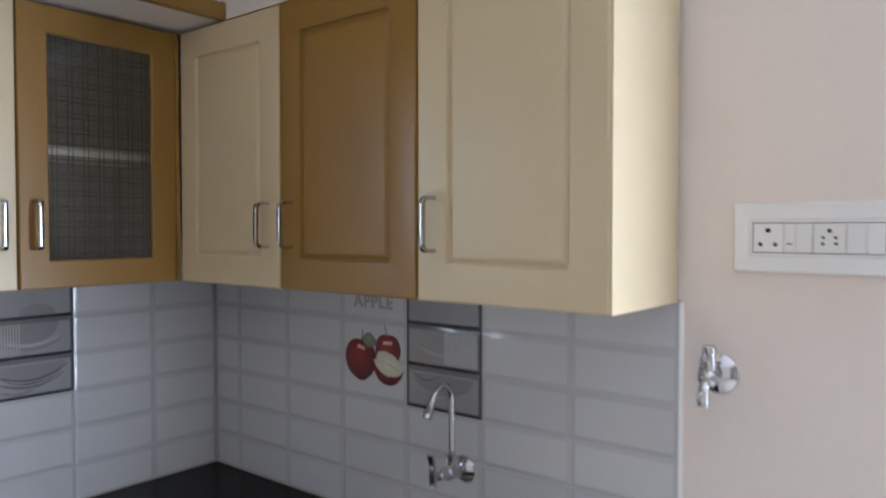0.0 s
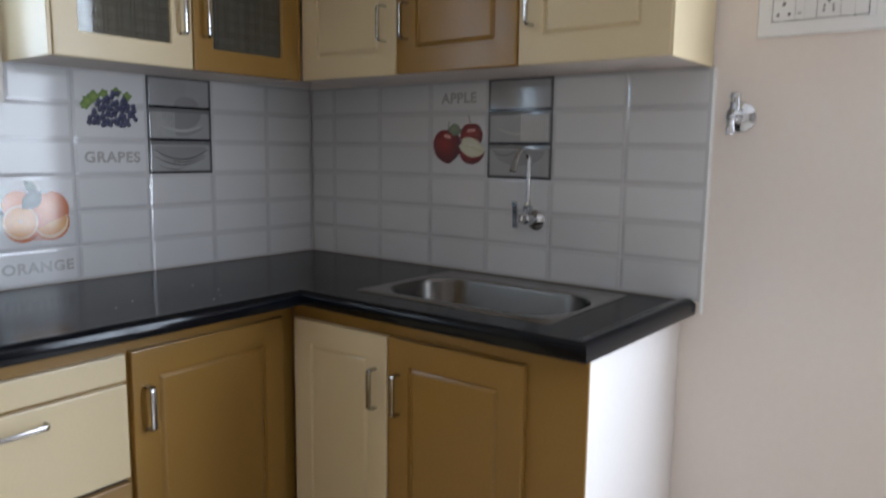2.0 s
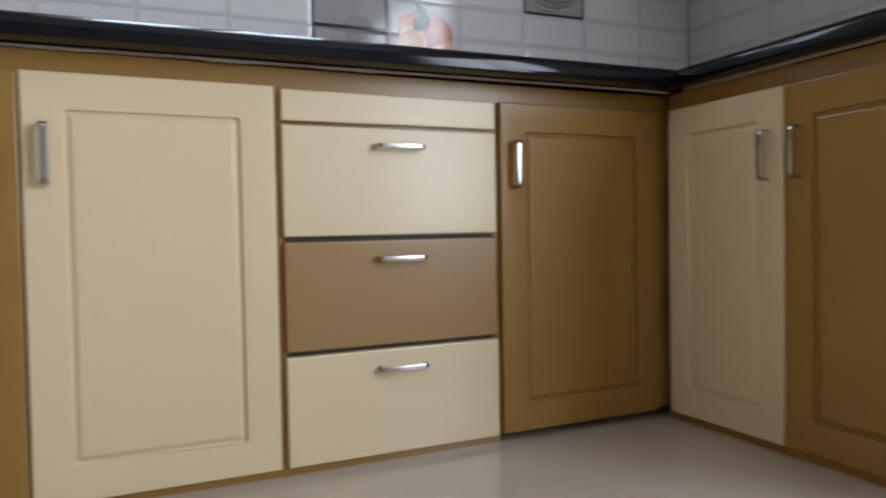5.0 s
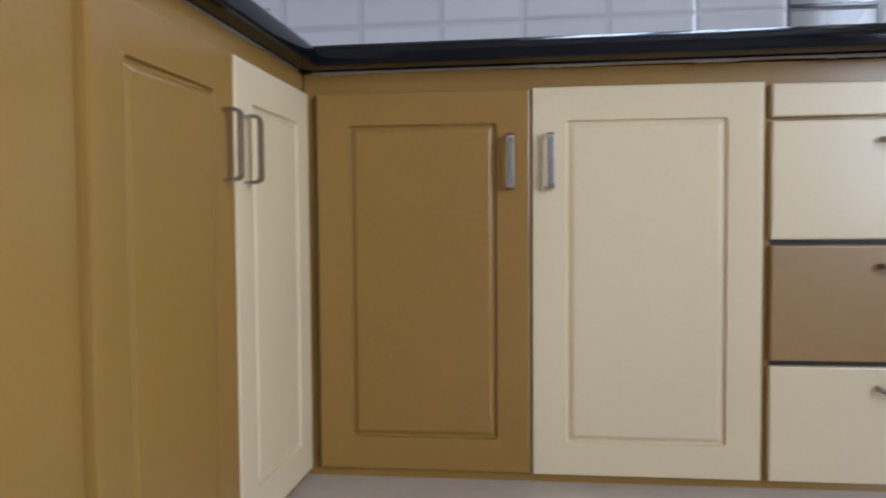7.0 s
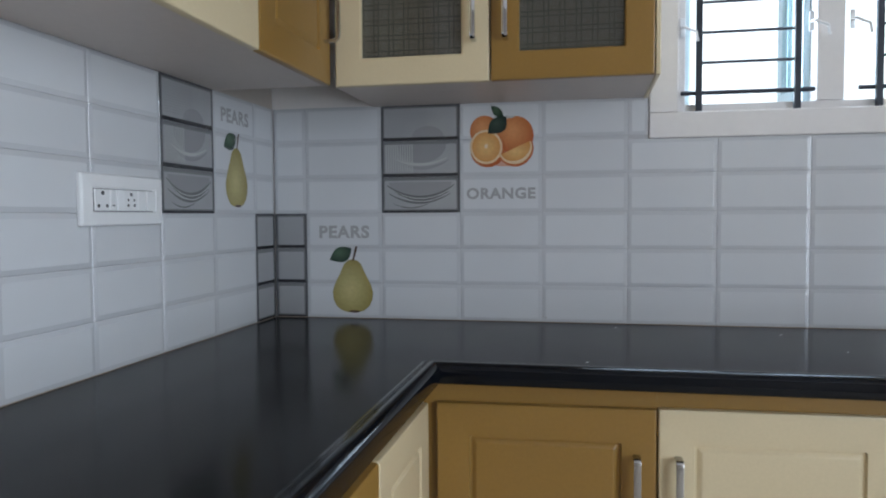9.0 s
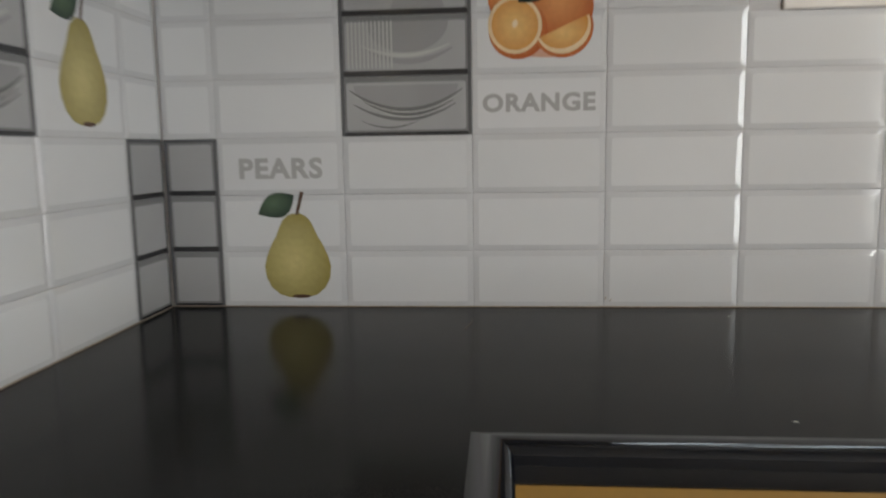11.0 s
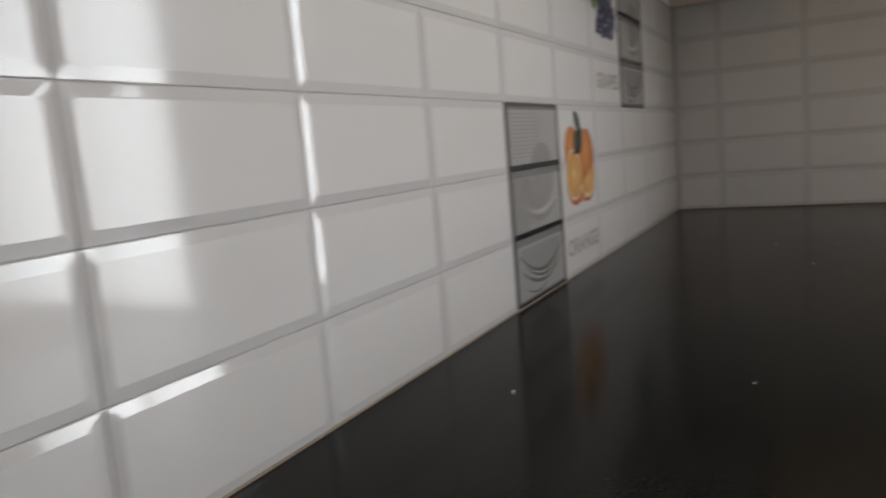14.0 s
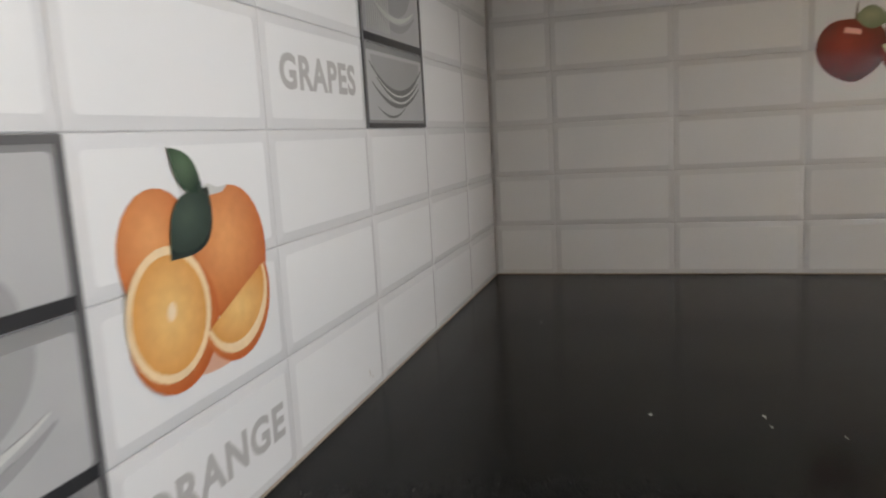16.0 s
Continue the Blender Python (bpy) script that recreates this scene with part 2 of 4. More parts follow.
def finish(name, bm, mat, smooth=False):
    me = bpy.data.meshes.new(name)
    bm.normal_update()
    bm.to_mesh(me)
    bm.free()
    if isinstance(mat, (list, tuple)):
        for m in mat:
            me.materials.append(m)
    else:
        me.materials.append(mat)
    if smooth:
        me.shade_smooth()
    return me


def part(name, bm, mat, parent=None, label="", smooth=False, at=None, **tags):
    ob = new(name, finish(name, bm, mat, smooth))
    ob.parent = parent
    if at is not None:
        ob.matrix_basis = at
    return tagged(ob, label, **tags)


def thing(name, m, label, category, group=""):
    ob = new(name)
    ob.empty_display_size = 0.05
    ob.matrix_basis = m
    return tagged(ob, label, category, group)


def block(bm, x0, x1, y0, y1, z0, z1, bevel=0.0, seg=2):
    v = [bm.verts.new((x, y, z)) for z in (z0, z1) for y in (y0, y1) for x in (x0, x1)]
    f = [bm.faces.new([v[i] for i in q]) for q in ((0, 2, 3, 1), (4, 5, 7, 6), (0, 1, 5, 4), (2, 6, 7, 3), (0, 4, 6, 2), (1, 3, 7, 5))]
    if bevel:
        edges = {e for face in f for e in face.edges}
        bmesh.ops.bevel(bm, geom=list(edges), offset=bevel, segments=seg, profile=0.5, affect="EDGES")
    return bm


def box(x0, x1, y0, y1, z0, z1, bevel=0.0, seg=2):
    return block(bmesh.new(), x0, x1, y0, y1, z0, z1, bevel, seg)


def loop(x0, x1, z0, z1, inset, radius, seg):
    """A rectangle with rounded corners, counter-clockwise from the lower left."""
    x0, x1, z0, z1 = x0 + inset, x1 - inset, z0 + inset, z1 - inset
    r = max(1e-5, min(radius, (x1 - x0) / 2.01, (z1 - z0) / 2.01))
    pts = []
    for cx, cz, a0 in ((x0 + r, z0 + r, 180), (x1 - r, z0 + r, 270), (x1 - r, z1 - r, 0), (x0 + r, z1 - r, 90)):
        for i in range(seg + 1):
            a = radians(a0 + 90 * i / seg)
            pts.append((cx + r * math.cos(a), cz + r * math.sin(a)))
    return pts


def plate(bm, x0, x1, z0, z1, rings, seg=3, back=None):
    """Nested rounded rectangles that face -y: rings of inset, height toward -y, corner radius; back closes it behind."""
    rows = []
    if back is not None:
        rings = [(rings[0][0], back, rings[0][2])] + list(rings)
    for inset, high, radius in rings:
        rows.append([bm.verts.new((x, -high, z)) for x, z in loop(x0, x1, z0, z1, inset, radius, seg)])
    n = len(rows[0])
    for a, b in zip(rows, rows[1:]):
        for i in range(n):
            bm.faces.new((a[i], a[(i + 1) % n], b[(i + 1) % n], b[i]))
    bm.faces.new(rows[-1])
    if back is not None:
        bm.faces.new(rows[0][::-1])
    return bm


def tube(bm, path, radius, n=14, cap=True):
    """A round tube along a path; radius may be a list."""
    path = [Vector(p) for p in path]
    rad = radius if isinstance(radius, (list, tuple)) else [radius] * len(path)
    rings, side = [], None
    for i, p in enumerate(path):
        d = (path[min(i + 1, len(path) - 1)] - path[max(i - 1, 0)]).normalized()
        if side is None:
            side = d.orthogonal().normalized()
        side = (side - d * side.dot(d)).normalized()
        up = d.cross(side)
        rings.append([bm.verts.new(p + rad[i] * (side * math.cos(2 * math.pi * k / n) + up * math.sin(2 * math.pi * k / n))) for k in range(n)])
    for a, b in zip(rings, rings[1:]):
        for k in range(n):
            bm.faces.new((a[k], a[(k + 1) % n], b[(k + 1) % n], b[k]))
    if cap:
        bm.faces.new(rings[0][::-1])
        bm.faces.new(rings[-1])
    return bm


def arc(c, r, a0, a1, n, plane="xz"):
    out = []
    for i in range(n + 1):
        a = radians(a0 + (a1 - a0) * i / n)
        u, w = r * math.cos(a), r * math.sin(a)
        out.append((c[0] + u, c[1], c[2] + w) if plane == "xz" else (c[0], c[1] + u, c[2] + w))
    return out


def crisp(ob, angle=35):
    """Smooth shading with its sharp edges kept."""
    me = ob.data
    me.shade_smooth()
    bm = bmesh.new()
    bm.from_mesh(me)
    for e in bm.edges:
        e.smooth = len(e.link_faces) == 2 and e.calc_face_angle(0) < radians(angle)
    bm.to_mesh(me)
    bm.free()
    return ob


# ---- the room ----
def wall_piece(name, x0, x1, y0, y1, z0, z1, mat, label=""):
    return part(name, box(x0, x1, y0, y1, z0, z1), mat, None, label, category="wall", kind="structure")


def holed_wall(name, along, lo, hi, near, far, z0, z1, hole, mat, label):
    """A wall with one opening (a0, a1, b0, b1), as one mesh with real thickness; along is the axis that it runs on."""
    bm = bmesh.new()
    a0, a1, b0, b1 = hole
    us, ws = (lo, a0, a1, hi), (z0, b0, b1, z1)
    grid = {}
    for d, depth in enumerate((near, far)):
        for i, u in enumerate(us):
            for k, w in enumerate(ws):
                grid[d, i, k] = bm.verts.new((u, depth, w) if along == "x" else (depth, u, w))
    for i in range(3):
        for k in range(3):
            if (i, k) == (1, 1):
                continue
            for d in (0, 1):
                bm.faces.new([grid[d, i, k], grid[d, i + 1, k], grid[d, i + 1, k + 1], grid[d, i, k + 1]])
    for i0, k0, i1, k1 in [(i, k, i + 1, k) for i in range(3) for k in (0, 3)] + [(i, k, i, k + 1) for i in (0, 3) for k in range(3)] + [(1, 1, 2, 1), (1, 2, 2, 2), (1, 1, 1, 2), (2, 1, 2, 2)]:
        bm.faces.new([grid[0, i0, k0], grid[0, i1, k1], grid[1, i1, k1], grid[1, i0, k0]])
    bmesh.ops.recalc_face_normals(bm, faces=bm.faces)
    return part(name, bm, mat, None, label, category="wall", kind="structure")


WX0, WX1, WZ0, WZ1 = 1.03, 1.79, 1.43, 2.06
wall_north = holed_wall("wall_north", "x", XL - 0.2, XR + 0.2, 0.006, 0.206, 0, ZC + 0.1, (WX0, WX1, WZ0, WZ1), WHITE_PAINT, "white painted wall, tiled above the black worktop, with a barred window")
wall_east = holed_wall("wall_east", "y", YB - 0.2, 0.006, XR + 0.006, XR + 0.206, 0, ZC + 0.1, (-3.75, -2.12, 0.46, 2.15), PLASTER, "pinkish cream painted wall, tiled above the worktop")
# only the tiles show; the rest is dimmed to bounce less light east
wall_west = wall_piece("wall_west", XL - 0.206, XL - 0.006, YB - 0.2, 0.006, 0, ZC + 0.1, WEST_DIMMED, "wall tiled above the worktop, its unseen rest toned down to beige to cut bounce")
# out of view; its dark colour only holds back reflected light
wall_south = wall_piece("wall_south", XL - 0.006, XR + 0.006, YB - 0.2, YB, 0, ZC + 0.1, SOUTH_DARKENED, "plain unseen wall, darkened to cut bounce and reflections")
tagged(part("ceiling", box(XL - 0.2, XR + 0.2, YB - 0.2, 0.2, ZC + 0.1, ZC + 0.2), WHITE_PAINT), "plain white painted ceiling", "ceiling", kind="structure")
tagged(part("floor", box(XL - 0.2, XR + 0.2, YB - 0.2, 0.2, -0.1, 0), FLOOR), "glossy beige vitrified tile floor", "floor", kind="structure")
tagged(part("ground", box(-150, 150, -150, 150, -3.4, -3.3), EARTH), "dusty open ground outside, a storey below", "ground", kind="structure")

# window surround of white plaster, proud of the tiles
bm = bmesh.new()
block(bm, 0.957, 1.862, -0.006, 0.05, 1.363, WZ0, 0.004)
block(bm, 0.957, WX0, -0.006, 0.05, WZ0 + 0.0005, 2.10, 0.003)
block(bm, WX1, 1.862, -0.006, 0.05, WZ0 + 0.0005, 2.10, 0.003)
tagged(part("trim", bm, WHITE_PAINT), "white plaster band round the window", "window trim", kind="structure")


def build_window():
    m = pose(0, 0.10, 0)
    win = tagged(thing("window_1", m, "white two-light window with dark iron bars and opened casements", "window"), kind="structure")
    bm = bmesh.new()
    block(bm, WX0, WX0 + 0.028, -0.02, 0.03, WZ0, WZ1, 0.002)
    block(bm, WX1 - 0.028, WX1, -0.02, 0.03, WZ0, WZ1, 0.002)
    block(bm, WX0 + 0.028, WX1 - 0.028, -0.02, 0.03, WZ0, WZ0 + 0.03, 0.002)
    block(bm, WX0 + 0.028, WX1 - 0.028, -0.02, 0.03, WZ1 - 0.03, WZ1, 0.002)
    part("window_frame", bm, WHITE_PAINT, win)
    part("mullion", box(1.385, 1.452, -0.03, 0.035, WZ0 + 0.03, WZ1 - 0.03, 0.003), WHITE_PAINT, win)
    for a, b in ((1.09, 1.335), (1.53, 1.735)):
        bm = bmesh.new()
        for x in (a, b):
            block(bm, x - 0.008, x + 0.008, -0.048, -0.034, WZ0 + 0.001, WZ1 - 0.001, 0.001)
        for k in range(8):
            z = 1.488 + 0.0795 * k
            if k == 0:
                tube(bm, [(a - 0.045, -0.032, z), (b + 0.045, -0.032, z)], 0.0062, 8)
            else:
                tube(bm, [(a, -0.034, z), (b, -0.034, z)], 0.0042, 8)
        part("grille", bm, IRON, win, "dark iron window bars")
    for hx, sign in ((WX0 + 0.03, 1), (1.383, -1), (1.454, 1), (WX1 - 0.03, -1)):
        sash = part("casement", box(-0.016, 0.016, 0.0, 0.165, WZ0 + 0.035, WZ0 + 0.075, 0.002), SASH, win, "white casement swung open outwards")
        bm = bmesh.new()
        bm.from_mesh(sash.data)
        block(bm, -0.016, 0.016, 0.0, 0.165, WZ1 - 0.075, WZ1 - 0.035, 0.002)
        block(bm, -0.016, 0.016, 0.0, 0.032, WZ0 + 0.0755, WZ1 - 0.0755, 0.002)
        block(bm, -0.016, 0.016, 0.133, 0.165, WZ0 + 0.0755, WZ1 - 0.0755, 0.002)
        bm.to_mesh(sash.data)
        bm.free()
        sash.matrix_basis = pose(hx, 0.032, 0, 0, 0, -9 * sign)
        pane = part("pane", box(-0.002, 0.002, 0.033, 0.132, WZ0 + 0.0755, WZ1 - 0.0755), GLASS, sash)
        pane.visible_shadow = False
    for x in (1.05, 1.372, 1.470, 1.76):
        bm = bmesh.new()
        tube(bm, [(x, -0.025, 1.665), (x, -0.055, 1.66), (x + 0.03, -0.06, 1.645), (x + 0.034, -0.06, 1.62)], 0.004, 8)
        block(bm, x - 0.006, x + 0.006, -0.0265, -0.0205, 1.64, 1.69, 0.001)
        part("latch", bm, PLASTIC, win, "small white window stay")
    return win


build_window()

# wide window in the east wall behind the walker
bal = tagged(thing("window_2", pose(XR + 0.1, 0, 0), "wide white-framed window in the cream wall", "window"), kind="structure")
bm = bmesh.new()
for y0, y1 in ((-3.75, -3.70), (-2.745, -2.695), (-2.17, -2.12)):
    block(bm, -0.025, 0.025, y0, y1, 0.46, 2.15, 0.003)
block(bm, -0.025, 0.025, -3.6995, -2.7455, 0.46, 0.51, 0.003)
block(bm, -0.025, 0.025, -2.6945, -2.1705, 0.46, 0.51, 0.003)
block(bm, -0.025, 0.025, -3.6995, -2.7455, 2.10, 2.15, 0.003)
block(bm, -0.025, 0.025, -2.6945, -2.1705, 2.10, 2.15, 0.003)
part("window_frame", bm, WHITE_PAINT, bal)
for y0, y1 in ((-3.70, -2.745), (-2.695, -2.17)):
    pane = part("pane", box(-0.003, 0.003, y0, y1, 0.51, 2.10), GLASS, bal)
    pane.visible_shadow = False

# far pale building beyond the window
far = thing("apartment_building", pose(4, 38, -3.3), "pale concrete apartment building far outside", "building")
part("wall", box(-16, 16, 0, 9, 0, 5.4), FACADE, far)
part("roof", box(-16.3, 16.3, -0.3, 9.3, 5.4, 5.65), FACADE, far)
for i in range(8):
    for k in range(2):
        part("window", box(-14 + 3.8 * i, -12.4 + 3.8 * i, -0.05, 0.04, 1 + 2.5 * k, 2.3 + 2.5 * k), IRON, far)

# bright hazy sky seen through the two windows
def backdrop(name, m, w, h):
    mat = bpy.data.materials.new(name)
    mat.use_nodes = True
    n, l = mat.node_tree.nodes, mat.node_tree.links
    n.clear()
    out, em, nz, tc, ramp = (n.new(k) for k in ("ShaderNodeOutputMaterial", "ShaderNodeEmission", "ShaderNodeTexNoise", "ShaderNodeTexCoord", "ShaderNodeValToRGB"))
    nz.inputs["Scale"].default_value, nz.inputs["Detail"].default_value = 0.05, 3
    ramp.color_ramp.elements[0].color, ramp.color_ramp.elements[1].color = (0.80, 0.95, 1.0, 1), (1, 1, 1, 1)
    l.new(tc.outputs["Object"], nz.inputs[0])
    l.new(nz.outputs[0], ramp.inputs[0])
    l.new(ramp.outputs[0], em.inputs[0])
    em.inputs[1].default_value = SKY_GLOW
    l.new(em.outputs[0], out.inputs[0])
    ob = part(name, plate(bmesh.new(), -w / 2, w / 2, 0, h, [(0, 0, 0.1)], 1), mat, None, "bright hazy sky outside", category="sky", kind="structure")
    ob.matrix_basis = m
    return ob


backdrop("backdrop", pose(0, 70, -3.2), 150, 60)
backdrop("backdrop_east", pose(70, 0, -3.2, 0, 0, -90), 150, 60)

# low skirting along the walls and round the worktop's end walls
bm = bmesh.new()
block(bm, XR - 0.006, XR + 0.0055, YB, -1.445, 0, 0.092, 0.001)
block(bm, 2.40, XR - 0.0065, -1.445, -1.4327, 0, 0.092, 0.001)
block(bm, XL - 0.0055, XL + 0.006, YB, -1.4475, 0, 0.092, 0.001)
block(bm, XL + 0.0065, 0.46, -1.4475, -1.4357, 0, 0.092, 0.001)
block(bm, XL + 0.0065, XR - 0.0065, YB - 0.0005, YB + 0.012, 0, 0.092, 0.001)
tagged(part("baseboard", bm, SKIRT), "beige tile skirting", "skirting", kind="structure")

# the masonry ends that carry the worktop
tagged(part("wall_end_east", box(2.4005, XR + 0.0055, -1.4325, -1.4155, 0, H - 0.0365), WHITE_PAINT), "white painted end wall under the worktop", "wall", kind="structure")
tagged(part("wall_end_west", box(XL - 0.0055, 0.464, -1.4355, -1.40, 0, H - 0.0365), WHITE_PAINT), "white painted end wall under the worktop", "wall", kind="structure")

# ---- black granite worktop, U-shaped, with a hole for the sink ----
XI, XO = 0.513, 2.327      # inner edges of the two arms
YI = -0.612                # front edge of the middle run
YE = -1.458                # ends of the arms
SX0, SX1, SY0, SY1 = 2.484, 2.785, -1.286, -0.728   # bowl


def build_worktop():
    top = thing("worktop", pose(0, 0, 0), "U-shaped polished black granite worktop on the cabinets", "worktop")
    xs = [XL - 0.002, XI - 0.041, XO + 0.041, SX0 - 0.004, SX1 + 0.004, XR + 0.002]
    ys = [YE + 0.041, SY0 - 0.004, SY1 + 0.004, YI + 0.041, 0.003]
    bm = bmesh.new()
    vs = {}

    def vert(i, j, z):
        if (i, j, z) not in vs:
            vs[i, j, z] = bm.verts.new((xs[i], ys[j], z))
        return vs[i, j, z]

    def solid(i, j):
        if not (0 <= i < 5 and 0 <= j < 4):
            return False
        if j == 3:
            return True
        return i == 0 or (i >= 2 and not (i == 3 and j == 1))
    for i in range(5):
        for j in range(4):
            if not solid(i, j):
                continue
            for z in (H - 0.020, H):
                bm.faces.new([vert(i, j, z), vert(i + 1, j, z), vert(i + 1, j + 1, z), vert(i, j + 1, z)])
            for di, dj, a, b in ((-1, 0, (0, 0), (0, 1)), (1, 0, (1, 0), (1, 1)), (0, -1, (0, 0), (1, 0)), (0, 1, (0, 1), (1, 1))):
                if not solid(i + di, j + dj):
                    bm.faces.new([vert(i + a[0], j + a[1], H - 0.02), vert(i + b[0], j + b[1], H - 0.02), vert(i + b[0], j + b[1], H), vert(i + a[0], j + a[1], H)])
    bmesh.ops.recalc_face_normals(bm, faces=bm.faces)
    part("slab", bm, GRANITE, top)
    # nosing: a thick rounded strip along each free edge
    prof = [(0.042, H - 0.0205), (0.042, H + 0.0003), (0.038, H + 0.0007), (0.024, H + 0.0055), (0.020, H + 0.0065), (0.013, H + 0.0064), (0.0105, H + 0.0054), (0.0014, H - 0.0036), (0.0, H - 0.0065),
            (0.0, H - 0.031), (0.0012, H - 0.0345), (0.004, H - 0.036), (0.042, H - 0.036), (0.042, H - 0.0207)]
    corners = [(XL, YE, 0, 1, 0, 1), (XI, YE, -1, 1, 0, 0), (XI, YI, -1, 1, 0, 0), (XO, YI, 1, 1, 0, 0), (XO, YE, 1, 1, 0, 0), (XR, YE, 0, 1, 0, 0)]
    bm = bmesh.new()
    rows = []
    for cx, cy, sx, sy, *_ in corners:
        # the east arm's end runs a little out of square, towards the tiles' end
        skew = 0.016 if cx == XR else 0
        rows.append([bm.verts.new((cx + sx * d, cy + sy * d - skew * (1 - d / 0.042), z)) for d, z in prof])
    for a, b in zip(rows, rows[1:]):
        for k in range(len(prof)):
            k2 = (k + 1) % len(prof)
            bm.faces.new((a[k], a[k2], b[k2], b[k]))
    bm.faces.new(rows[0])
    bm.faces.new(rows[-1][::-1])
    bmesh.ops.recalc_face_normals(bm, faces=bm.faces)
    crisp(part("edge", bm, GRANITE_EDGE, top, "polished rounded black granite edge"), 50)
    return top


build_worktop()
bm = bmesh.new()
block(bm, XI - 0.03, XO + 0.03, YI + 0.0575, YI + 0.07, H - 0.041, H - 0.0362, 0.002)
block(bm, XO + 0.034, XO + 0.05, YE + 0.02, YI + 0.0235, H - 0.041, H - 0.0362, 0.002)
block(bm, XI - 0.05, XI - 0.0435, YE + 0.02, YI + 0.0235, H - 0.041, H - 0.0362, 0.002)
smear = random.Random(5)


def mortar_lip(bm, a, b, out):
    """An uneven lip of dried mortar on the cabinets' faces, from a to b, standing out by the step out."""
    ax, ay = a
    bx, by = b
    ox, oy = out
    length = math.hypot(bx - ax, by - ay)
    n = int(length / 0.007)
    rows, drop = [], 0.004
    for i in range(n + 1):
        drop = min(0.0038, max(0.0002, drop + smear.uniform(-0.0017, 0.0015)))
        x, y, d = ax + (bx - ax) * i / n, ay + (by - ay) * i / n, 0.8 + 0.4 * smear.random()
        z = H - 0.0405
        rows.append([bm.verts.new(p) for p in ((x, y, z), (x + ox * d, y + oy * d, z), (x + ox * d * 0.8, y + oy * d * 0.8, z - drop * 0.7), (x, y, z - drop))])
    for p, q in zip(rows, rows[1:]):
        for k in range(4):
            bm.faces.new((p[k], p[(k + 1) % 4], q[(k + 1) % 4], q[k]))
    bm.faces.new(rows[0][::-1])
    bm.faces.new(rows[-1])
    bmesh.ops.recalc_face_normals(bm, faces=bm.faces)


mortar_lip(bm, (0.505, -0.5527), (1.10, -0.5527), (0, -0.003))
mortar_lip(bm, (1.24, -0.5527), (1.62, -0.5527), (0, -0.0025))
mortar_lip(bm, (0.4668, -1.42), (0.4668, -0.60), (0.004, 0))
tagged(part("trim_mortar", bm, MORTAR), "rough grey mortar line under the worktop's edge", "mortar", kind="structure")
bm = bmesh.new()
block(bm, XL + 0.002, XR - 0.002, -0.0012, 0.0055, H + 0.0001, H + 0.0022, 0.0008)
block(bm, XR - 0.0012, XR + 0.0055, -1.45, -0.0015, H + 0.0001, H + 0.0022, 0.0008)
block(bm, XL - 0.0055, XL + 0.0012, -1.45, -0.0015, H + 0.0001, H + 0.0022, 0.0008)
tagged(part("trim_joint", bm, SEALANT), "stained joint between worktop and tiles", "joint", kind="structure")


# ---- sink ----
def build_sink():
    sink = thing("kitchen_sink", pose(0, 0, H), "stainless steel single-bowl sink set in the black worktop", "sink")
    bm = bmesh.new()
    x0, x1, y0, y1 = 2.447, 2.884, -1.304, -0.697

    def ring(a0, a1, b0, b1, r, z, seg=8):
        return [bm.verts.new((x, y, z)) for x, y in loop(a0, a1, b0, b1, 0, r, seg)]
    rows = [ring(x0, x1, y0, y1, 0.012, 0.0004), ring(x0 + 0.001, x1 - 0.001, y0 + 0.001, y1 - 0.001, 0.012, 0.0022),
            ring(SX0 - 0.007, SX1 + 0.007, SY0 - 0.007, SY1 + 0.007, 0.126, 0.0032), ring(SX0 - 0.001, SX1 + 0.001, SY0 - 0.001, SY1 + 0.001, 0.120, 0.0006),
            ring(SX0 + 0.004, SX1 - 0.004, SY0 + 0.004, SY1 - 0.004, 0.116, -0.008), ring(SX0 + 0.010, SX1 - 0.010, SY0 + 0.010, SY1 - 0.010, 0.108, -0.150),
            ring(SX0 + 0.022, SX1 - 0.022, SY0 + 0.022, SY1 - 0.022, 0.10, -0.168), ring(SX0 + 0.05, SX1 - 0.05, SY0 + 0.05, SY1 - 0.05, 0.08, -0.176)]
    n = len(rows[0])
    rim = bmesh.new()
    edge = [[rim.verts.new(v.co) for v in row] for row in rows[:4]]
    for a, b in zip(edge, edge[1:]):
        for i in range(n):
            rim.faces.new((a[i], a[(i + 1) % n], b[(i + 1) % n], b[i]))
    crisp(part("rim", rim, STEEL, sink, "flat stainless steel rim"), 60)
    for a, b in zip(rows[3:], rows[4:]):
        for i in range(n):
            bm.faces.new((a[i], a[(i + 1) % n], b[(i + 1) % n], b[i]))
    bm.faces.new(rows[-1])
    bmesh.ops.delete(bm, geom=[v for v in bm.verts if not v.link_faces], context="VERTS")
    # the bowl's shade is put into its darker steel colour
    crisp(part("bowl", bm, STEEL_SHADED, sink), 60)
    bm = bmesh.new()
    cx, cy = (SX0 + SX1) / 2, (SY0 + SY1) / 2
    tube(bm, [(cx, cy, -0.1755), (cx, cy, -0.172)], 0.04, 28)
    part("drain", bm, CHROME, sink, "chrome drain ring")
    bm = bmesh.new()
    tube(bm, [(cx, cy, -0.1718), (cx, cy, -0.1705)], 0.026, 24)
    part("strainer", bm, HOLE, sink, "dark strainer")
    bm = bmesh.new()
    tube(bm, [(cx + 0.02, SY0 + 0.006, -0.035), (cx + 0.02, SY0 + 0.011, -0.035)], 0.014, 20)
    part("overflow", bm, CHROME, sink, "round overflow cap")


build_sink()


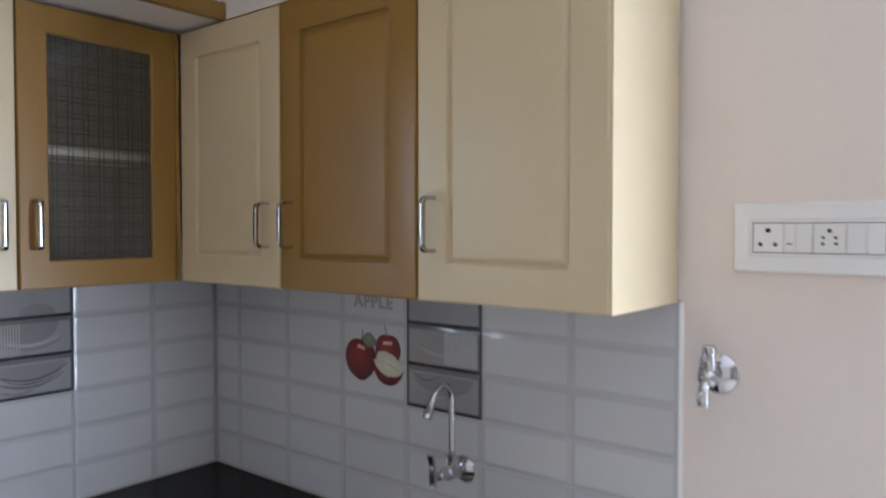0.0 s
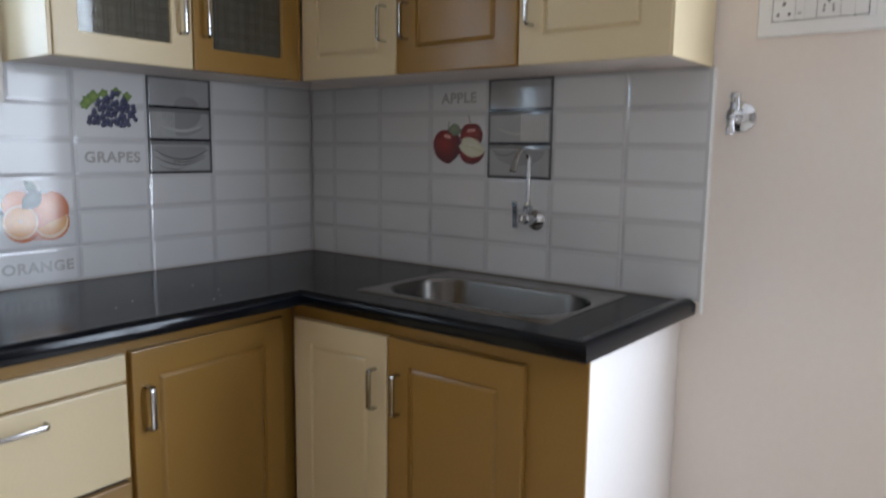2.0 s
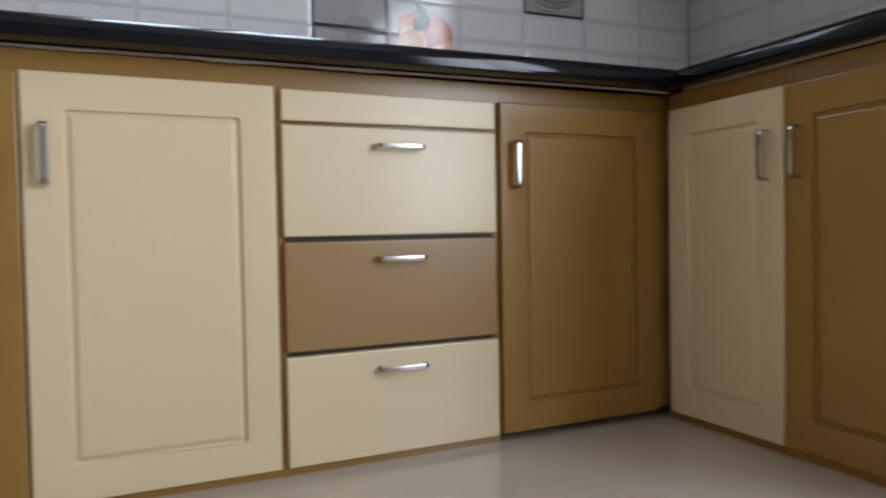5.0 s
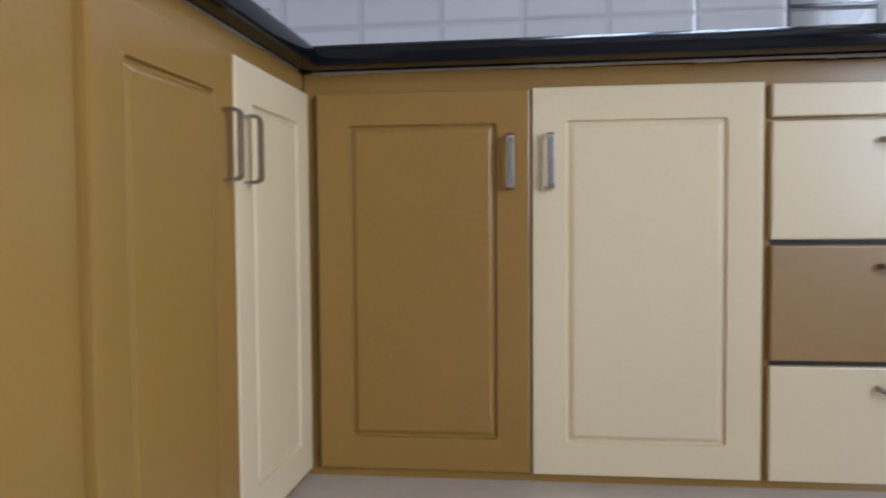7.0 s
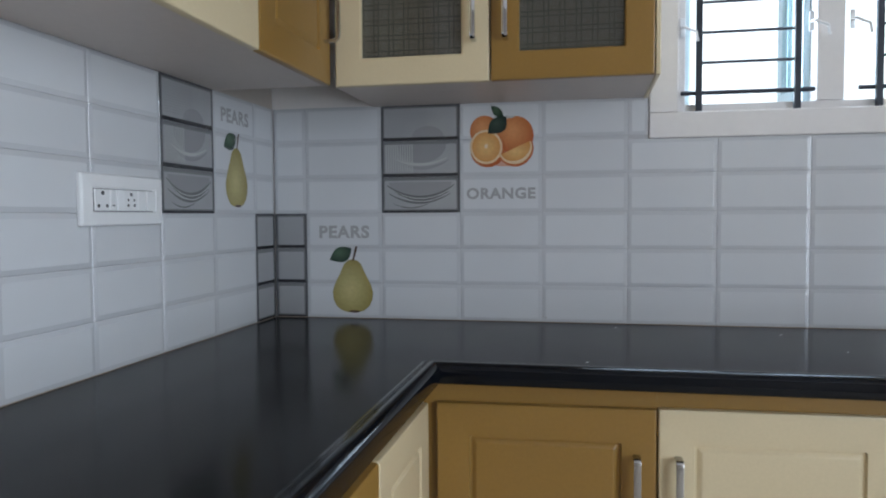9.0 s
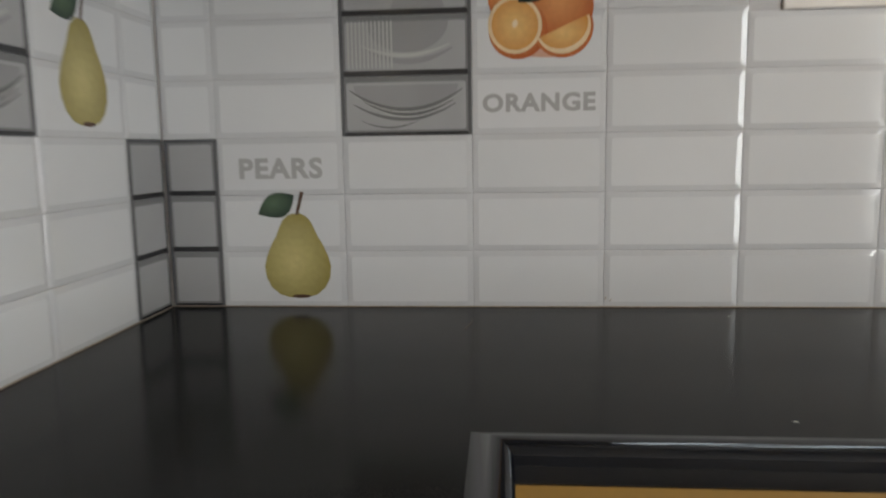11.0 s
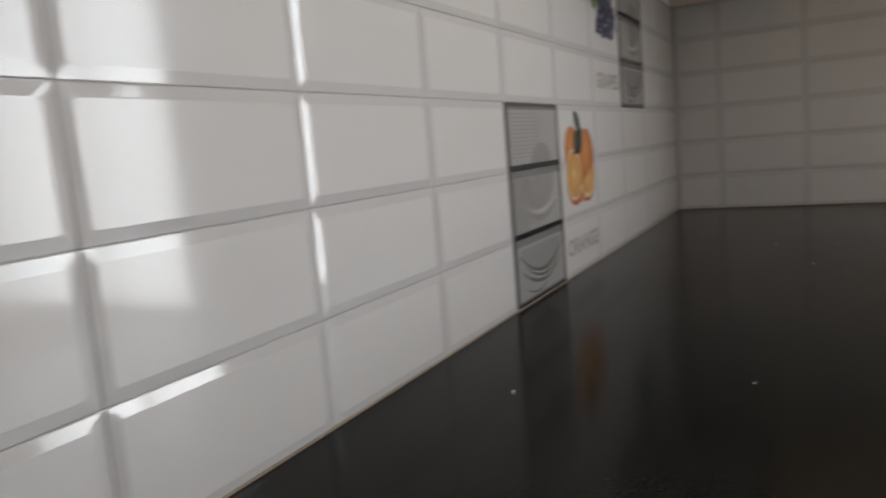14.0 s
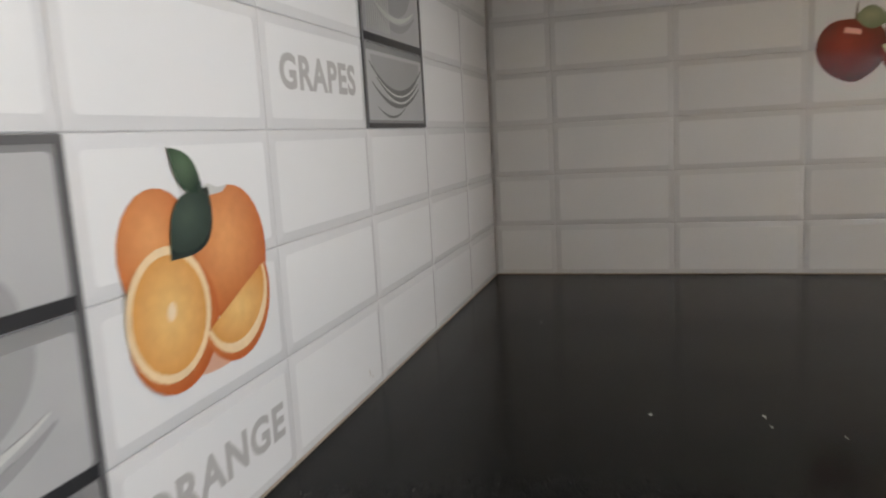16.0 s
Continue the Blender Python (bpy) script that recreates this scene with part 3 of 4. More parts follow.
# ---- doors, handles, cabinets: each faces -y in its own frame ----
def strap(bm, path, wide, thick, axis):
    """A flat bar bent along a path of (u, v) in its length and its stand-off; wide across."""
    pts = [Vector(p) for p in path]
    rows = []
    for i, p in enumerate(pts):
        d = (pts[min(i + 1, len(pts) - 1)] - pts[max(i - 1, 0)]).normalized()
        nrm = Vector((-d.y, d.x))
        row = []
        for s, w in ((-0.5, -0.5), (-0.5, -0.3), (-0.5, 0.3), (-0.5, 0.5), (0.5, 0.5), (0.62, 0.3), (0.62, -0.3), (0.5, -0.5)):
            q = p + nrm * s * thick
            c = w * wide
            row.append(bm.verts.new((c, -q.y, q.x) if axis == "z" else (q.x, -q.y, c)))
        rows.append(row)
    for a, b in zip(rows, rows[1:]):
        for k in range(8):
            bm.faces.new((a[k], a[(k + 1) % 8], b[(k + 1) % 8], b[k]))
    bm.faces.new(rows[0][::-1])
    bm.faces.new(rows[-1])
    bmesh.ops.recalc_face_normals(bm, faces=bm.faces)
    return bm


def handle(parent, x, z, axis="z", length=0.104, wide=0.014, mat=None, out=0.026, thick=0.005, bend=0.009):
    h = length / 2
    path = [(-h, 0.0)]
    for i in range(6):
        a = radians(180 - 90 * i / 5)
        path.append((-h + bend + bend * math.cos(a), out - bend + bend * math.sin(a)))
    for i in range(6):
        a = radians(90 - 90 * i / 5)
        path.append((h - bend + bend * math.cos(a), out - bend + bend * math.sin(a)))
    path.append((h, 0.0))
    bm = strap(bmesh.new(), path, wide, thick, axis)
    ob = part("handle", bm, mat or SATIN, parent, "satin chrome bar handle", at=pose(x, 0, z))
    crisp(ob, 40)
    return ob


def panel_door(parent, x0, x1, z0, z1, mat, label, margin=0.066):
    """A laminate door with rounded edges and a routed panel; its front face lies at y = 0, its back 18 mm behind."""
    bm = bmesh.new()
    m = margin
    rings = [(0, -0.016, 0.002), (0, -0.0035, 0.002), (0.0010, -0.0012, 0.002), (0.0035, 0.0, 0.002),
             (0.0045, 0.0, 0.002), (m - 0.0012, 0.0, 0.007), (m, -0.0002, 0.007), (m + 0.0007, -0.0030, 0.007), (m + 0.0018, -0.0075, 0.006), (m + 0.006, -0.0078, 0.005),
             (m + 0.013, -0.0020, 0.004), (m + 0.0155, -0.0012, 0.004), (m + 0.018, -0.0012, 0.004)]
    plate(bm, x0, x1, z0, z1, rings, 4)
    return crisp(part("door", bm, mat, parent, label), 28)


def flat_front(parent, x0, x1, z0, z1, mat, label, name="drawer"):
    bm = bmesh.new()
    plate(bm, x0, x1, z0, z1, [(0, -0.016, 0.002), (0, -0.0035, 0.002), (0.0010, -0.0012, 0.002), (0.0035, 0.0, 0.002), (0.0045, 0.0, 0.002)], 3)
    return crisp(part(name, bm, mat, parent, label), 28)


def glass_door(parent, x0, x1, z0, z1, mat, label, margin=0.064):
    bm = bmesh.new()
    m = margin
    rings = [(0, -0.018, 0.002), (0, -0.0035, 0.002), (0.0010, -0.0012, 0.002), (0.0035, 0.0, 0.002), (0.0045, 0.0, 0.002), (m - 0.004, 0.0, 0.003), (m - 0.003, 0.0, 0.003), (m, -0.003, 0.002), (m, -0.018, 0.002)]
    rows = []
    for inset, high, radius in rings:
        rows.append([bm.verts.new((x, -high, z)) for x, z in loop(x0, x1, z0, z1, inset, radius, 3)])
    n = len(rows[0])
    for a, b in zip(rows, rows[1:] + rows[:1]):
        for i in range(n):
            bm.faces.new((a[i], a[(i + 1) % n], b[(i + 1) % n], b[i]))
    door = crisp(part("door", bm, mat, parent, label), 28)
    part("pane", box(x0 + m + 0.0004, x1 - m - 0.0004, 0.010, 0.0135, z0 + m + 0.0004, z1 - m - 0.0004), PLAID, door, "dark plaid-patterned glass").visible_shadow = False
    return door


TOPZ, BOTZ, RAIL = 0.787, 0.021, H - 0.0412


def base_body(unit, x0, x1, deep, mat=None, kick=False, hollow=False):
    if hollow:
        for name, dims in (("face_frame", (x0, x1, 0.0165, 0.036, 0, RAIL)), ("side", (x0, x0 + 0.016, 0.0362, deep, 0, 0.66)), ("side", (x1 - 0.036, x1 - 0.020, 0.0362, deep, 0, 0.66)),
                           ("bottom_board", (x0 + 0.0162, x1 - 0.0362, 0.0362, deep, 0.02, 0.04))):
            part(name, box(*dims), mat or BROWN, unit)
        return None
    bm = bmesh.new()
    if kick:
        block(bm, x0, x1, 0.0165, deep, 0.024, RAIL)
        block(bm, x0, x1, 0.09, deep, 0, 0.0238)
    else:
        block(bm, x0, x1, 0.0165, deep, 0, RAIL)
    return part("body", bm, mat or BROWN, unit)


def base_unit(m, x0, x1, fronts, label, deep=0.50, kick=False, hollow=False):
    unit = thing("base_cabinet", m, label, "kitchen cabinet", "base cabinets under the worktop")
    base_body(unit, x0, x1, deep, kick=kick, hollow=hollow)
    for f in fronts:
        kind, a, b, z0, z1, mat, hinge = f
        if kind == "door":
            d = panel_door(unit, a, b, z0, z1, mat, "cream laminate door with routed panel" if mat is CREAM else "ochre-brown laminate door with routed panel")
            hx = b - 0.038 if hinge == "l" else a + 0.036
            handle(d, hx, 0.644)
        elif kind == "drawer":
            d = flat_front(unit, a, b, z0, z1, mat, "cream laminate drawer front" if mat is CREAM else "taupe laminate drawer front")
            handle(d, (a + b) / 2 + 0.005, z1 - 0.039, "x", wide=0.010)
            if z1 < 0.7:
                # a flat near-black strip stands in for the shade between the drawer fronts
                part("gap", box(a + 0.004, b - 0.004, 0.0148, 0.0162, z1 + 0.001, z1 + 0.009), HOLE, unit, "near-black strip painting the shade in the gap above the drawer front")
        else:
            flat_front(unit, a, b, z0, z1, mat, "plain cream strip above the drawers", "strip")
    return unit


run = pose(0.494, -0.569, 0, 0, 0, 1.55)
base_unit(run, -0.026, 0.4365, [("door", 0.004, 0.4345, BOTZ, TOPZ, BROWN, "l")], "ochre-brown corner base cabinet with one panelled door")
base_unit(run, 0.4367, 0.8895, [("door", 0.4385, 0.8775, BOTZ - 0.002, TOPZ + 0.002, CREAM, "r")], "base cabinet with one cream panelled door beside the drawers")
base_unit(run, 0.8897, 1.388, [("strip", 0.892, 1.379, 0.722, TOPZ - 0.002, CREAM, ""), ("drawer", 0.892, 1.379, 0.488, 0.714, CREAM, ""), ("drawer", 0.892, 1.379, 0.254, 0.477, TAUPE, ""), ("drawer", 0.892, 1.379, BOTZ - 0.002, 0.244, CREAM, "")],
          "drawer cabinet with two cream drawers and a taupe one")
base_unit(run, 1.3882, 1.899, [("door", 1.392, 1.850, BOTZ, TOPZ, BROWN, "r")], "ochre-brown corner base cabinet with a dark gap above the floor", kick=True)
east = pose(2.363, -0.532, 0, 0, 0, -89.1)
base_unit(east, -0.012, 0.3535, [("door", 0.006, 0.3515, BOTZ, TOPZ, CREAM, "l")], "base cabinet with one cream panelled door under the sink", 0.535, hollow=True)
base_unit(east, 0.3537, 0.9005, [("door", 0.3555, 0.754, BOTZ, TOPZ, BROWN, "r")], "ochre-brown base cabinet with panelled door and wide end stile", 0.535, hollow=True)
west = pose(0.483, -1.444, 0, 0, 0, 90)
base_unit(west, 0.0115, 0.5125, [("door", 0.148, 0.5105, BOTZ, TOPZ, BROWN, "l")], "ochre-brown end cabinet with panelled door and wide stile", 0.56)
base_unit(west, 0.5127, 0.885, [("door", 0.5145, 0.870, BOTZ, TOPZ, CREAM, "r")], "base cabinet with one cream panelled door in the corner", 0.56)

UZ0, UZ1 = 1.470, 2.108


def wall_unit(m, x0, x1, deep, mat, glass, hinge, label, side=None, ends=(0.002, 0.002)):
    unit = thing("wall_cabinet", m, label, "kitchen cabinet", "wall cabinets above the tiles")
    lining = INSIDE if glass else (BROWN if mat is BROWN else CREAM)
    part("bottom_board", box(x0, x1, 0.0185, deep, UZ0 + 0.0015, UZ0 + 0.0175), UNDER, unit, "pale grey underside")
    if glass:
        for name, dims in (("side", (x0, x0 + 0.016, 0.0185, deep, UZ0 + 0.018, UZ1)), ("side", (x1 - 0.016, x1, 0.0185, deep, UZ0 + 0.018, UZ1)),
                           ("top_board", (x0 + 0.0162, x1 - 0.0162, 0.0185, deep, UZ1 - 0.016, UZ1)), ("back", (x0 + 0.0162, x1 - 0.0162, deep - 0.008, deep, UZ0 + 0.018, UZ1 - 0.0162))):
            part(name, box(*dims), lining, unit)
        part("shelf", box(x0 + 0.0164, x1 - 0.0164, 0.03, deep - 0.01, 1.777, 1.796), WHITE_PAINT, unit, "white shelf")
    else:
        part("body", box(x0, x1, 0.0185, deep, UZ0 + 0.018, UZ1), lining, unit)
    a, b = x0 + ends[0], x1 - ends[1]
    what = "cream laminate door" if mat is CREAM else "ochre-brown laminate door"
    if glass:
        d = glass_door(unit, a, b, UZ0, UZ1, mat, what + " with a plaid glass pane")
    else:
        d = panel_door(unit, a, b, UZ0, UZ1, mat, what + " with routed panel", 0.068)
    handle(d, b - (0.034 if glass else 0.040) if hinge == "l" else a + (0.034 if glass else 0.040), 1.614, wide=0.012 if glass else 0.010, mat=CHROME, thick=0.007, out=0.028 if glass else 0.034, length=0.104 if glass else 0.098, bend=0.009 if glass else 0.013)
    if side is not None:
        s0, s1 = (x1, x1 + 0.010) if side > 0 else (x0 - 0.010, x0)
        part("side_panel", box(s0, s1, 0.002, deep, UZ0 - 0.001, UZ1, 0.0015), CREAM, unit, "cream laminate side panel")
    return unit


# on the long wall, east of the window
ue = pose(1.870, -0.268, 0)
wall_unit(ue, 0.0, 0.381, 0.27, CREAM, True, "l", "wall cabinet with cream-framed glass door beside the window", -1)
wall_unit(ue, 0.3812, 0.770, 0.27, BROWN, True, "r", "wall cabinet with ochre-brown glass door in the corner", None, (0.002, 0.010))
part("stile", box(0.7608, 0.7712, 0.001, 0.018, UZ0, UZ1, 0.001), BROWN, bpy.data.objects["wall_cabinet.001"], "narrow ochre-brown corner stile")
# on the east wall
uw = pose(2.642, -0.262, 0, 0, 0, -90)
wall_unit(uw, 0.0, 0.409, 0.276, CREAM, False, "l", "wall cabinet with one cream panelled door in the corner", None, (0.010, 0.001))
wall_unit(uw, 0.4092, 0.818, 0.276, BROWN, False, "r", "wall cabinet with one ochre-brown panelled door above the tap")
wall_unit(uw, 0.8182, 1.210, 0.276, CREAM, False, "r", "wall cabinet with one cream panelled door at the tiles' end", 1, (0.002, -0.004))
# on the long wall, west of the window
ul = pose(0.205, -0.336, 0)
wall_unit(ul, 0.0, 0.374, 0.338, CREAM, True, "l", "wall cabinet with cream-framed glass door in the corner", None, (0.006, 0.002))
wall_unit(ul, 0.3742, 0.738, 0.338, BROWN, True, "r", "wall cabinet with ochre-brown glass door beside the window", 1)
# on the west wall
wl = pose(0.203, -1.48, 0, 0, 0, 90)
wall_unit(wl, 0.0, 0.374, 0.296, BROWN, False, "l", "wall cabinet with one ochre-brown panelled door at the row's end", -1)
wall_unit(wl, 0.3742, 0.755, 0.296, CREAM, False, "r", "wall cabinet with one cream panelled door between two brown ones")
wall_unit(wl, 0.7552, 1.136, 0.296, BROWN, False, "l", "wall cabinet with one ochre-brown panelled door in the corner")

# loft above the wall cabinets: a white slab and brown-framed fronts
LZ = 2.118
bm = bmesh.new()
block(bm, XL - 0.004, XR + 0.004, -0.425, 0.004, LZ, LZ + 0.07)
block(bm, 2.66, XR + 0.004, -1.49, -0.4255, LZ, LZ + 0.07)
block(bm, XL - 0.004, 0.19, -1.49, -0.4255, LZ, LZ + 0.07)
tagged(part("trim_loft_slab", bm, WHITE_PAINT), "white painted loft slab over the wall cabinets", "loft slab", kind="structure")
loft = thing("loft_cabinet", pose(0, 0, 0), "ochre-brown loft cabinet front above the wall cabinets", "loft cabinet")
bm = bmesh.new()
block(bm, 0.19, 2.66, -0.449, -0.427, LZ - 0.002, LZ + 0.040, 0.002)
block(bm, 2.6605, 2.6825, -1.49, -0.45, LZ - 0.002, LZ + 0.040, 0.002)
block(bm, 0.1675, 0.1895, -1.49, -0.45, LZ - 0.002, LZ + 0.040, 0.002)
part("rail", bm, BROWN, loft, "ochre-brown bottom rail")
for i in range(6):
    part("door", box(0.20 + 0.408 * i, 0.60 + 0.408 * i, -0.447, -0.430, LZ + 0.046, ZC + 0.09, 0.002), BROWN, loft)
for i in range(2):
    part("door", box(2.664, 2.68, -0.97 - 0.51 * i, -0.47 - 0.51 * i, LZ + 0.046, ZC + 0.09, 0.002), BROWN, loft)
    part("door", box(0.17, 0.186, -0.97 - 0.51 * i, -0.47 - 0.51 * i, LZ + 0.046, ZC + 0.09, 0.002), BROWN, loft)

# ---- taps ----
def turned(bm, origin, axis, profile, n=24):
    """A turned piece: profile of (distance along axis, radius)."""
    o, d = Vector(origin), Vector(axis).normalized()
    tube(bm, [o + d * a for a, _ in profile], [r for _, r in profile], n)
    return bm


def build_sink_tap():
    tap = thing("sink_tap", pose(XR, -0.985, 1.052), "chrome wall-mounted swan-neck sink tap on the tiles", "tap")
    bm = turned(bmesh.new(), (0, 0, 0), (-1, 0, 0), [(0, 0.030), (0.003, 0.031), (0.008, 0.027), (0.014, 0.017), (0.016, 0.013)])
    crisp(part("flange", bm, CHROME, tap), 40)
    way = (-1, 0, 0.13)
    bm = turned(bmesh.new(), (-0.012, 0, 0), way, [(0, 0.011), (0.022, 0.011), (0.024, 0.016), (0.056, 0.016), (0.060, 0.011), (0.066, 0.011), (0.068, 0.0135), (0.086, 0.0125), (0.088, 0.008), (0.10, 0.008)])
    turned(bm, (-0.050, 0, 0.010), (0, 0, 1), [(0, 0.011), (0.014, 0.011), (0.016, 0.0155), (0.034, 0.0155), (0.037, 0.010), (0.044, 0.0085)], 6)
    crisp(part("body", bm, CHROME, tap), 40)
    rise, bow = -0.050, 0.033
    path = [(rise, 0, 0.045), (rise, 0, 0.172)]
    path += [(rise - bow + bow * math.cos(radians(a)), 0, 0.174 + bow * math.sin(radians(a))) for a in range(0, 151, 10)]
    path += [(path[-1][0] - 0.019, 0, path[-1][2] - 0.034)]
    crisp(part("spout", tube(bmesh.new(), path, 0.0072, 16), CHROME, tap), 40)
    e = Vector(path[-1])
    bm = turned(bmesh.new(), e + Vector((0.008, 0, 0.014)), (-0.5, 0, -0.86), [(0, 0.0085), (0.010, 0.0090), (0.012, 0.0105), (0.030, 0.0112), (0.031, 0.008)], 18)
    crisp(part("nozzle", bm, CHROME, tap), 40)
    bm = bmesh.new()
    blade = [(-0.116, -0.014), (-0.117, 0.006), (-0.117, 0.026), (-0.120, 0.044), (-0.125, 0.062)]
    rows = [[bm.verts.new((x + dx, y, z)) for dx, y in ((-0.003, -0.008), (0.003, -0.008), (0.003, 0.008), (-0.003, 0.008))] for x, z in blade]
    for p, q in zip(rows, rows[1:]):
        for k in range(4):
            bm.faces.new((p[k], p[(k + 1) % 4], q[(k + 1) % 4], q[k]))
    bm.faces.new(rows[0][::-1])
    bm.faces.new(rows[-1])
    crisp(part("lever", bm, CHROME, tap, "upright chrome lever blade"), 40)


def build_wall_tap():
    tap = thing("wall_tap", pose(XR + 0.005, -1.555, 1.345), "chrome bib tap with upright lever on the cream wall", "tap")
    bm = turned(bmesh.new(), (0, 0, 0), (-1, 0, 0), [(0, 0.036), (0.004, 0.037), (0.009, 0.033), (0.014, 0.020), (0.017, 0.015)])
    crisp(part("flange", bm, CHROME, tap), 40)
    bm = turned(bmesh.new(), (-0.012, 0, 0), (-1, 0, 0), [(0, 0.010), (0.022, 0.010), (0.026, 0.016), (0.052, 0.016), (0.058, 0.010), (0.062, 0.004)])
    crisp(part("body", bm, CHROME, tap), 40)
    bm = turned(bmesh.new(), (-0.050, 0, 0.002), (-0.05, 0, 1), [(0, 0.010), (0.010, 0.010), (0.012, 0.0125), (0.052, 0.0125), (0.055, 0.009)], 20)
    block(bm, -0.086, -0.056, -0.004, 0.004, 0.032, 0.044, 0.002)
    crisp(part("lever", bm, CHROME, tap, "chrome lever cap"), 40)
    path = [(-0.060, 0, -0.004), (-0.070, 0, -0.008), (-0.078, 0, -0.018), (-0.081, 0, -0.026), (-0.081, 0, -0.040)]
    bm = tube(bmesh.new(), path, [0.009, 0.009, 0.009, 0.0085, 0.0085], 16)
    turned(bm, (-0.081, 0, -0.026), (0, 0, -1), [(0, 0.0100), (0.002, 0.0108), (0.010, 0.0108), (0.011, 0.0098), (0.017, 0.0098)], 16)
    crisp(part("spout", bm, CHROME, tap), 40)


build_sink_tap()
build_wall_tap()


# ---- switch boards ----
def switch_board(m, w, h, label):
    board = thing("switch_board", m, label, "switch board")
    bm = plate(bmesh.new(), 0, w, 0, h, [(0, 0, 0.004), (0, 0.006, 0.004), (0.003, 0.010, 0.004), (w * 0.10, 0.012, 0.003), (w * 0.105, 0.010, 0.002)], 3)
    crisp(part("cover_plate", bm, PLASTIC, board), 30)
    x0, x1, z0, z1 = w * 0.125, w * 0.845, h * 0.29, h * 0.70
    part("recess", plate(bmesh.new(), x0 - 0.0015, x1 + 0.0015, z0 - 0.0015, z1 + 0.0015, [(0, 0.0105, 0.001), (0.0002, 0.0110, 0.001)], 1), PANEL_MID, board, "thin grey gap round the modules")
    cuts = [0, 0.245, 0.345, 0.475, 0.72, 0.865, 1.0]
    kinds = ["socket", "indicator", "switch", "socket", "blank", "switch"]
    for k, (a, b) in zip(kinds, zip(cuts, cuts[1:])):
        a, b = x0 + (x1 - x0) * a + 0.0004, x0 + (x1 - x0) * b - 0.0004
        high = 0.0155 if k == "switch" else 0.0130
        mod = crisp(part(k, plate(bmesh.new(), a, b, z0, z1, [(0, 0.011, 0.001), (0, high - 0.001, 0.001), (0.001, high, 0.001)], 2), PLASTIC, board, "white plastic " + k), 30)
        cx, cz = (a + b) / 2, (z0 + z1) / 2
        if k == "socket":
            pts = [(0, 0.013, 0.0042), (-0.012, -0.011, 0.0035), (0.012, -0.011, 0.0035)]
            if a > x0 + 0.02:
                pts = [(0, 0.012, 0.0036), (-0.009, 0.001, 0.0026), (0.009, 0.001, 0.0026), (-0.010, -0.009, 0.0028), (0.010, -0.009, 0.0028)]
            for px, pz, r in pts:
                bm = tube(bmesh.new(), [(cx + px, -high - 0.0001, cz + pz), (cx + px, -high - 0.0006, cz + pz)], r, 14)
                part("pin_hole", bm, HOLE, mod, "dark pin hole")
        if k == "indicator":
            part("mark", box(cx - 0.004, cx + 0.004, -high - 0.0006, -high - 0.0001, cz - 0.011, cz - 0.009), HOLE, mod, "small dark mark")
    return board


switch_board(pose(XR + 0.006, -1.580, 1.531, 0, 0, -90), 0.277, 0.120, "white switch board with two sockets on the cream wall")
switch_board(pose(XL + 0.001, -0.843, 1.148, 0, 0, 90), 0.252, 0.098, "white switch board with sockets on the glazed tiles")

# ---- drain pipe stub ----
pipe = thing("pipe_stub", pose(2.868, -1.4325, 0.132), "grey plastic pipe stub sticking out of the white end wall", "pipe")
bm = tube(bmesh.new(), [(0, 0.03, 0), (0, -0.045, -0.002)], 0.0165, 20)
crisp(part("pipe", bm, PVC, pipe), 40)
bm = tube(bmesh.new(), [(0, -0.036, -0.002), (0.001, -0.07, -0.004)], [0.021, 0.020], 20)
crisp(part("cap", bm, PVC, pipe, "torn grey wrapping over the pipe's end"), 40)
bm = tube(bmesh.new(), [(0, 0.0, 0), (0, -0.006, 0)], [0.024, 0.019], 18)
crisp(part("collar", bm, PVC, pipe, "rough mortar collar"), 40)

# ---- tiles ----
CUSHION = [(0.0002, -0.0020, 0.001), (0.0010, -0.0012, 0.002), (0.0088, -0.0002, 0.004), (0.0100, 0.0, 0.004)]
cushions = {}


def cushion(w, h, mat):
    key = (round(w, 4), round(h, 4), mat.name)
    if key not in cushions:
        bm = plate(bmesh.new(), 0, w, 0, h, CUSHION, 2)
        for f in bm.faces:
            f.material_index = 0 if len(f.verts) > 4 else 1
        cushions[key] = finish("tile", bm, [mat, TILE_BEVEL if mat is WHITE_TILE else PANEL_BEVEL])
    return cushions[key]


tile_walls = {
    "n": (wall_north, pose(0, 0, H), lambda x: x),
    "e": (wall_east, pose(XR, 0, H, 0, 0, -90), lambda x: x),
    "w": (wall_west, pose(XL, 0, H, 0, 0, 90), lambda x: x),
}
EP = 0.2268
COLS = {
    "n": [(XL + 0.001, 0.0)] + [(P * k, P * (k + 1)) for k in range(12)] + [(P * 12, XR - 0.001)],
    "e": [(0.003, 0.124)] + [(0.124 + EP * k, 0.124 + EP * (k + 1)) for k in range(6)],
    "w": [(-0.124, -0.003)] + [(-0.124 - P * (k + 1), -0.124 - P * k) for k in range(6)],
}
# the printed tiles: wall, column (0 is the cut one), lowest row, kind
PRINTED = {("n", 0, 0): "panel", ("n", 1, 0): "pear", ("n", 2, 3): "panel", ("n", 3, 3): "orange", ("n", 8, 0): "panel", ("n", 9, 0): "orange",
           ("n", 10, 3): "grapes", ("n", 11, 3): "panel", ("e", 3, 3): "apple", ("e", 4, 3): "panel", ("w", 0, 0): "panel", ("w", 1, 3): "pear_high", ("w", 2, 3): "panel"}


